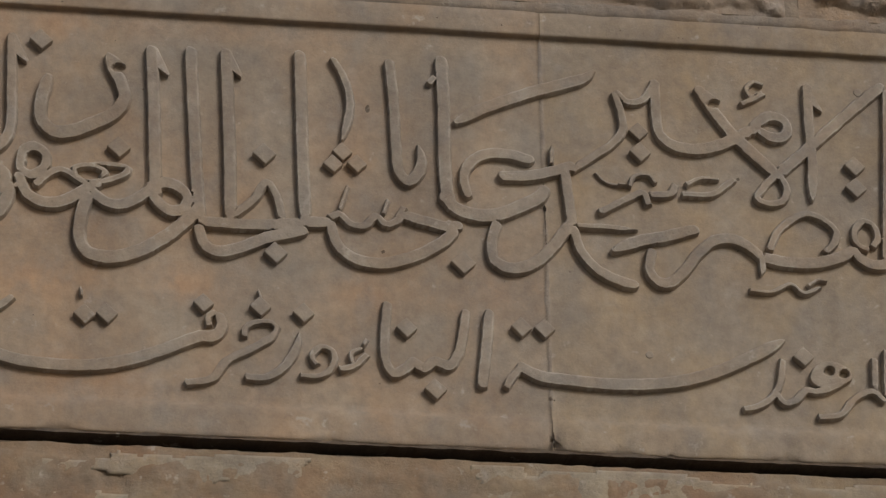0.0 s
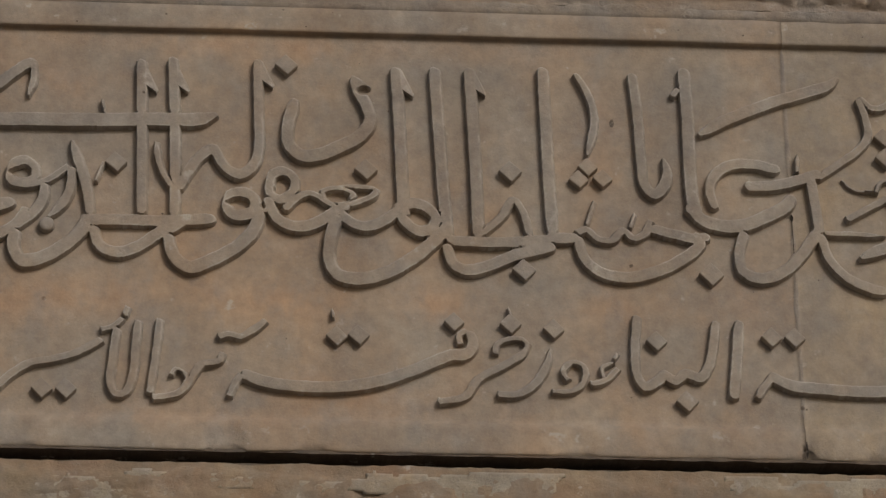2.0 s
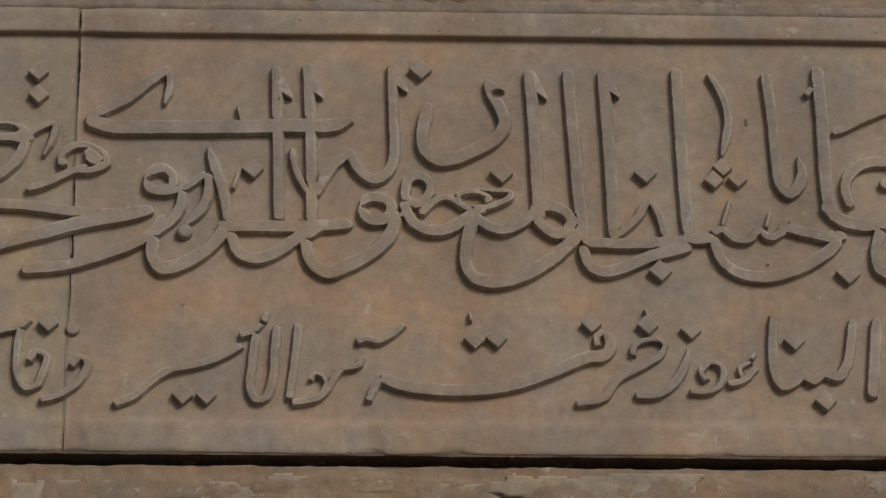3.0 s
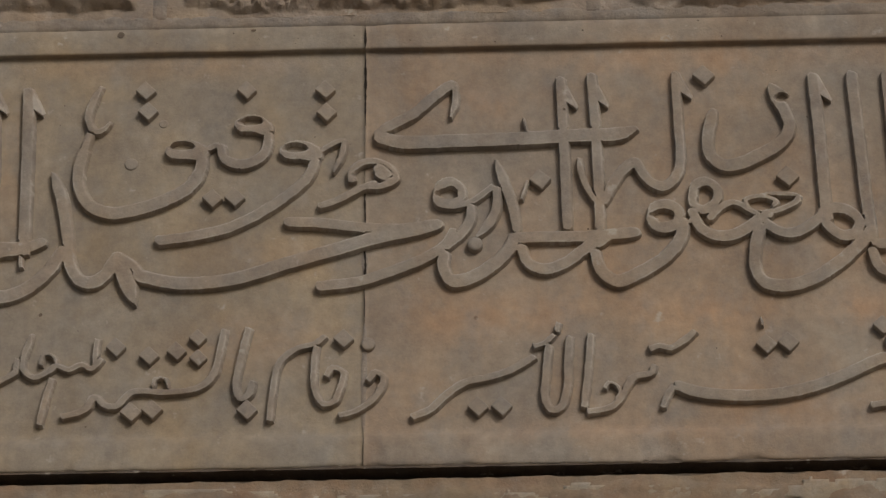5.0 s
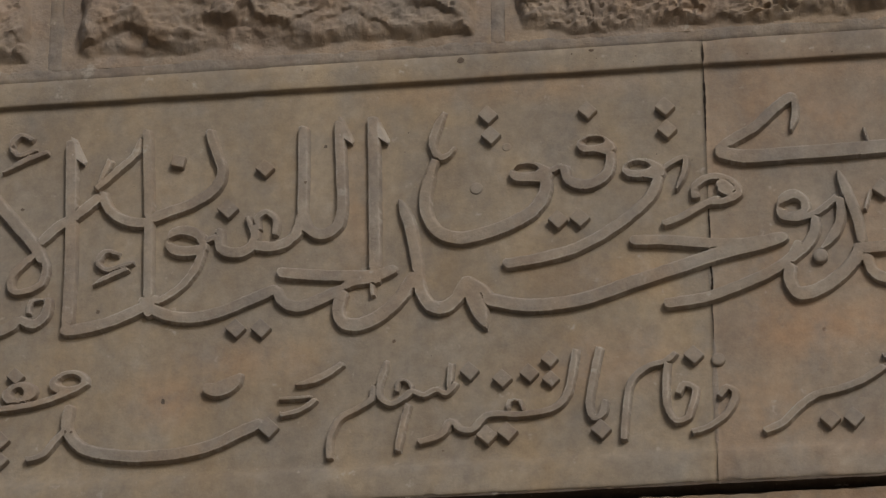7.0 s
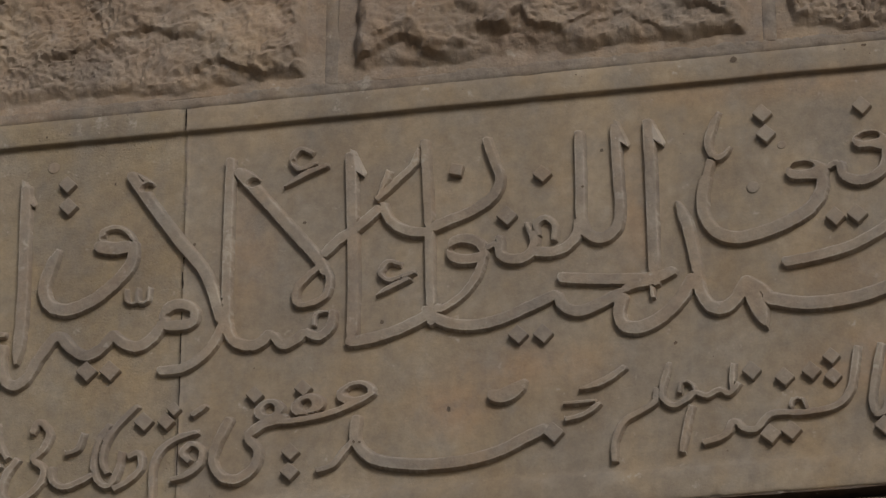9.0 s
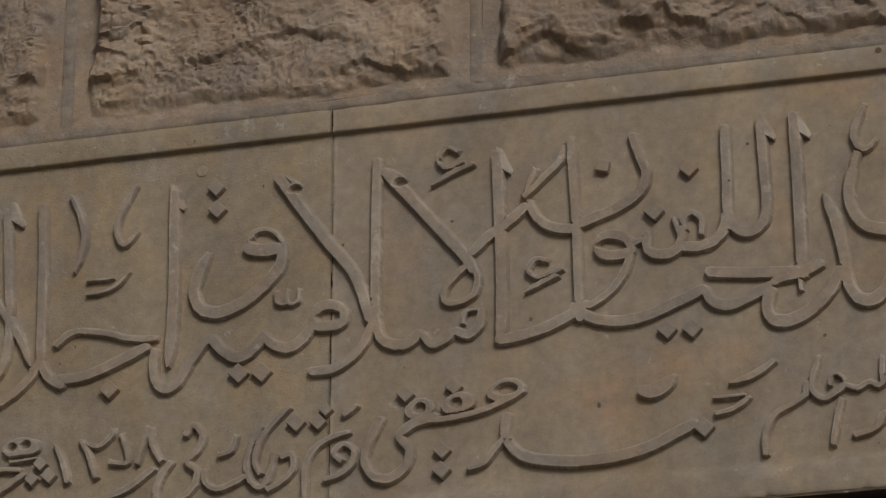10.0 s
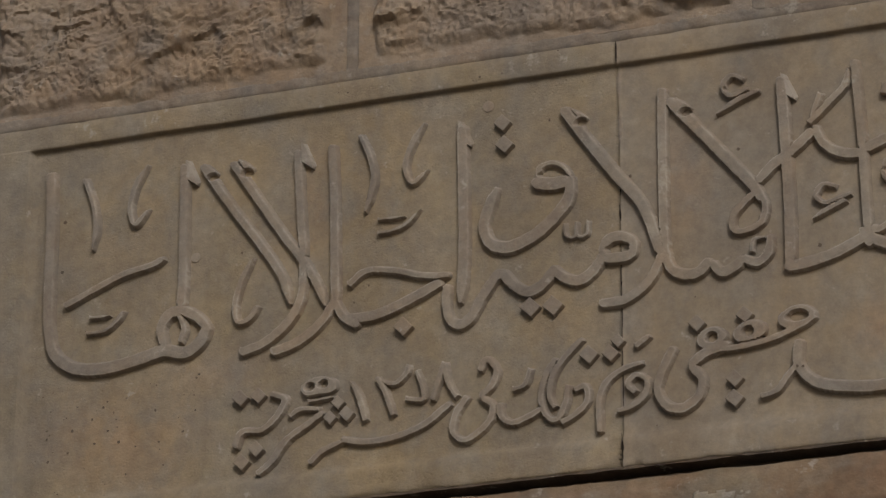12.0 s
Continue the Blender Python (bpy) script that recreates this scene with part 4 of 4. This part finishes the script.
dot(658, -419, 20)
pen(5, (504, -401), (505, -417), start=0.3, taper=0.032)
pen(12, (360, -446), (373, -441), (388, -444), (406, -433), (421, -420))
pen(12, (279, -531), (313, -523), (328, -502), (340, -484), (362, -478), (367, -466))
pen(8, (302, -501), (308, -491), (319, -496), (324, -509))
pen(12, (287, -421), (283, -468), (276, -526))
pen(13, (233, -436), (229, -478), (227, -513), (235, -527), (246, -524), (255, -500), (257, -462), (260, -424))
pen(10, (212, -439), (229, -433), (241, -421))
pen(10, (247, -405), (242, -420))
pen(13, (57, -534), (83, -522), (102, -503), (128, -486), (156, -480), (185, -470), (215, -452))
dot(141, -522, 21)
dot(171, -522, 21)
dot(-30, -424, 20)
boss(1, -430, 18, rise=0.6)
pen(11, (-64, -431), (-67, -464), (-65, -496), (-55, -513), (-41, -510), (-32, -488), (-29, -470), (-43, -463), (-52, -477))
pen(11, (-36, -530), (-10, -522), (14, -501), (22, -478), (12, -470), (1, -484))
pen(11, (-123, -537), (-118, -487), (-111, -455), (-90, -436), (-64, -428), (-52, -417))
pen(12, (-151, -404), (-160, -446), (-166, -486), (-161, -503), (-150, -498), (-144, -478))
pen(12, (-389, -525), (-358, -515), (-346, -498), (-333, -510), (-319, -511), (-298, -492), (-251, -493), (-211, -486), (-195, -469), (-186, -430), (-182, -405))
pen(7, (-273, -491), (-269, -474), (-257, -474), (-252, -489))
dot(-152, -521, 21)
dot(-217, -419, 18)
dot(-216, -447, 18)
dot(-244, -437, 20)
dot(-279, -443, 20)
dot(-322, -430, 20)
dot(-300, -521, 21)
dot(-273, -518, 21)
pen(11, (-441, -439), (-438, -460), (-425, -469), (-407, -461), (-397, -453), (-382, -459), (-364, -452), (-352, -458), (-338, -443))
pen(10, (-345, -415), (-348, -452))
pen(11, (-429, -406), (-441, -446), start=0.3, taper=0.032)
pen(8, (-418, -454), (-413, -437), (-401, -440), (-396, -454))
pen(11, (-401, -470), (-408, -496), (-416, -537))
pen(11, (-505, -543), (-503, -510), (-490, -485), (-468, -473), (-450, -461), (-447, -441))
pen(13, (-552, -436), (-524, -429), (-502, -418), (-488, -408), start=0.3, taper=0.032)
pen(8, (-573, -454), (-529, -453), start=0.8)
pen(10, (-571, -477), (-542, -470), (-522, -456))
pen(20, (-668, -434), (-656, -436), (-642, -432), (-630, -424), (-622, -414), start=0.8, end=0.25, taper=0.03)
pen(16, (-851, -448), (-853, -482), (-833, -508), (-784, -522), (-722, -525), (-662, -515), (-616, -495), (-595, -486))
dot(-586, -495, 22)
pen(11, (-907, -522), (-884, -515), (-868, -496), (-855, -482))
pen(12, (-978, -446), (-939, -447), (-900, -443), (-857, -430), (-827, -415))
pen(28, (-872, -418), (-852, -413), (-832, -412), start=0.6, end=0.4)
pen(27, (-934, -432), (-921, -426), (-902, -424), start=0.7, end=0.5)
dot(-926, -403, 19)
pen(26, (-985, -434), (-972, -428), (-958, -430), start=0.7, end=0.6)
dot(-993, -407, 19)
pen(14, (-1026, -436), (-1044, -473), (-1049, -497), (-1037, -519), (-1017, -525), (-994, -512), (-986, -488), (-1000, -466), (-984, -451), (-948, -441))
dot(-942, -493, 19)
dot(-943, -521, 20)
pen(11, (-1080, -496), (-1091, -482), (-1080, -469), (-1064, -479), (-1067, -499), (-1085, -513), (-1108, -519))
pen(11, (-1081, -429), (-1059, -414))
dot(-1116, -435, 19)
dot(-1105, -418, 16)
dot(-1147, -433, 21)
pen(11, (-1132, -547), (-1131, -495), (-1120, -473), (-1096, -458), (-1069, -452))
pen(11, (-1155, -407), (-1180, -430), (-1197, -454), (-1203, -486), (-1195, -504))
pen(11, (-1193, -430), (-1209, -457), (-1215, -489), (-1207, -514), (-1193, -520), (-1181, -501), (-1176, -471))
pen(11, (-1188, -526), (-1165, -515), (-1149, -497), (-1152, -476), (-1169, -482))
pen(12, (-1274, -486), (-1272, -507), (-1258, -517), (-1234, -511), (-1213, -501))
pen(10, (-1257, -469), (-1239, -464), (-1230, -440))
pen(12, (-1322, -470), (-1340, -498), (-1342, -523), (-1326, -534), (-1303, -523), (-1287, -505), (-1285, -489), (-1300, -474), (-1287, -459), (-1279, -440), (-1294, -420), (-1305, -437))
pen(13, (-1508, -512), (-1469, -520), (-1427, -517), (-1385, -504), (-1347, -477))
pen(12, (-1495, -427), (-1482, -452), (-1472, -490), start=0.4, taper=0.032)
pen(11, (-1456, -426), (-1444, -448), (-1431, -487))
pen(10, (-1451, -433), (-1428, -438), (-1411, -424), (-1409, -412))
pen(10, (-1414, -463), (-1387, -466), (-1390, -442), (-1398, -422))
pen(10, (-1356, -415), (-1364, -441), (-1374, -472))
pen(11, (-1356, -416), (-1350, -447), (-1337, -471))
pen(24, (-1563, -433), (-1547, -428), (-1522, -430), start=0.7, end=0.7)
pen(7, (-1560, -450), (-1520, -447))
dot(-1514, -458, 16)
dot(-1526, -479, 16)
dot(-1501, -476, 18)
pen(10, (-1587, -470), (-1571, -460), (-1540, -463))
pen(12, (-1634, -549), (-1613, -533), (-1591, -504), (-1558, -483), (-1535, -468))
pen(12, (-1669, -507), (-1657, -483), (-1628, -483), (-1606, -466), (-1594, -442), (-1616, -431))
dot(-1662, -434, 19)
dot(-1635, -433, 19)
dot(-1658, -530, 19)
dot(-1636, -513, 18)
pen(11, (-1556, -542), (-1537, -526), (-1506, -514))
pit(870, -122, 6, stretch=2.0)
pit(1096, -252, 8)
pit(745, -559, 6)
pit(-432, -570, 5)
pit(-422, -379, 5)
pit(-818, -317, 6, front=0.0106)
pit(-855, -487, 4, front=0.0112)
pit(-847, -488, 4, front=0.0112)
pit(-541, -143, 4, front=0.0112)
pit(258, -99, 4, front=0.0112)
pit(-968, -439, 6)
pit(-930, -154, 5)
pit(-1086, -172, 5)
pit(-1088, -185, 5)
pit(-1953, -120, 6)
pit(-1954, -199, 5)
pit(-1926, -449, 5)
pit(-1852, -474, 5)
pit(541, -566, 7)
pit(888, -330, 5)
pit(1361, -196, 5)
pit(-331, 27, 9, front=0.0112)
pit(-154, 30, 8, front=0.0112, stretch=0.5)
pit(-516, -86, 5)
pit(-728, -447, 5, stretch=1.6)
pit(-182, -346, 6)

# the eyes of the closed letters
eyes.append((-244, -140, 13, 5.0))
eyes.append((-153, -105, 12, 5.5))
eyes.append((-95, -146, 13, 5.5))
eyes.append((-1203, -152, 11, 4.6))
eyes.append((-1107, -279, 10, 5.0))
eyes.append((-710, -216, 12, 5.5))
eyes.append((-930, -62, 12, 5.0))
eyes.append((-802, -239, 10, 5.0))
eyes.append((103, -217, 11, 5.0))
eyes.append((384, -254, 12, 5.5))
eyes.append((512, -245, 11, 5.0))
eyes.append((615, -270, 9, 5.5))
eyes.append((1232, -211, 11, 5.9))
eyes.append((1412, -115, 9, 5.0))
eyes.append((1465, -471, 6, 5.5))
eyes.append((1484, -474, 5.5, 5.0))
eyes.append((-852, -413, 13, 7.5))
eyes.append((-921, -427, 7, 6.5))
eyes.append((-972, -429, 7, 6.5))
eyes.append((-4, -187, 12, 8.0))
eyes.append((-1556, -429, 6, 5.5))
eyes.append((-1536, -427, 6, 5.0))

carve_words()

# pecked ground at the lower left end of the panel, and scattered small knocks
rng = random.Random(11)
for k in range(46):
    pit(rng.uniform(-1985, -1730), rng.uniform(-545, -385), rng.uniform(1.5, 4.2), stretch=rng.uniform(0.5, 1.3))
for k in range(40):
    pit(rng.uniform(-1950, 1550), rng.uniform(-550, -15), rng.uniform(1.2, 2.8), stretch=rng.uniform(0.6, 1.6))
for k in range(30):
    pit(rng.uniform(-1950, 1550), rng.uniform(4, 33), rng.uniform(1.2, 3.2), front=0.0113, stretch=rng.uniform(0.5, 1.2))
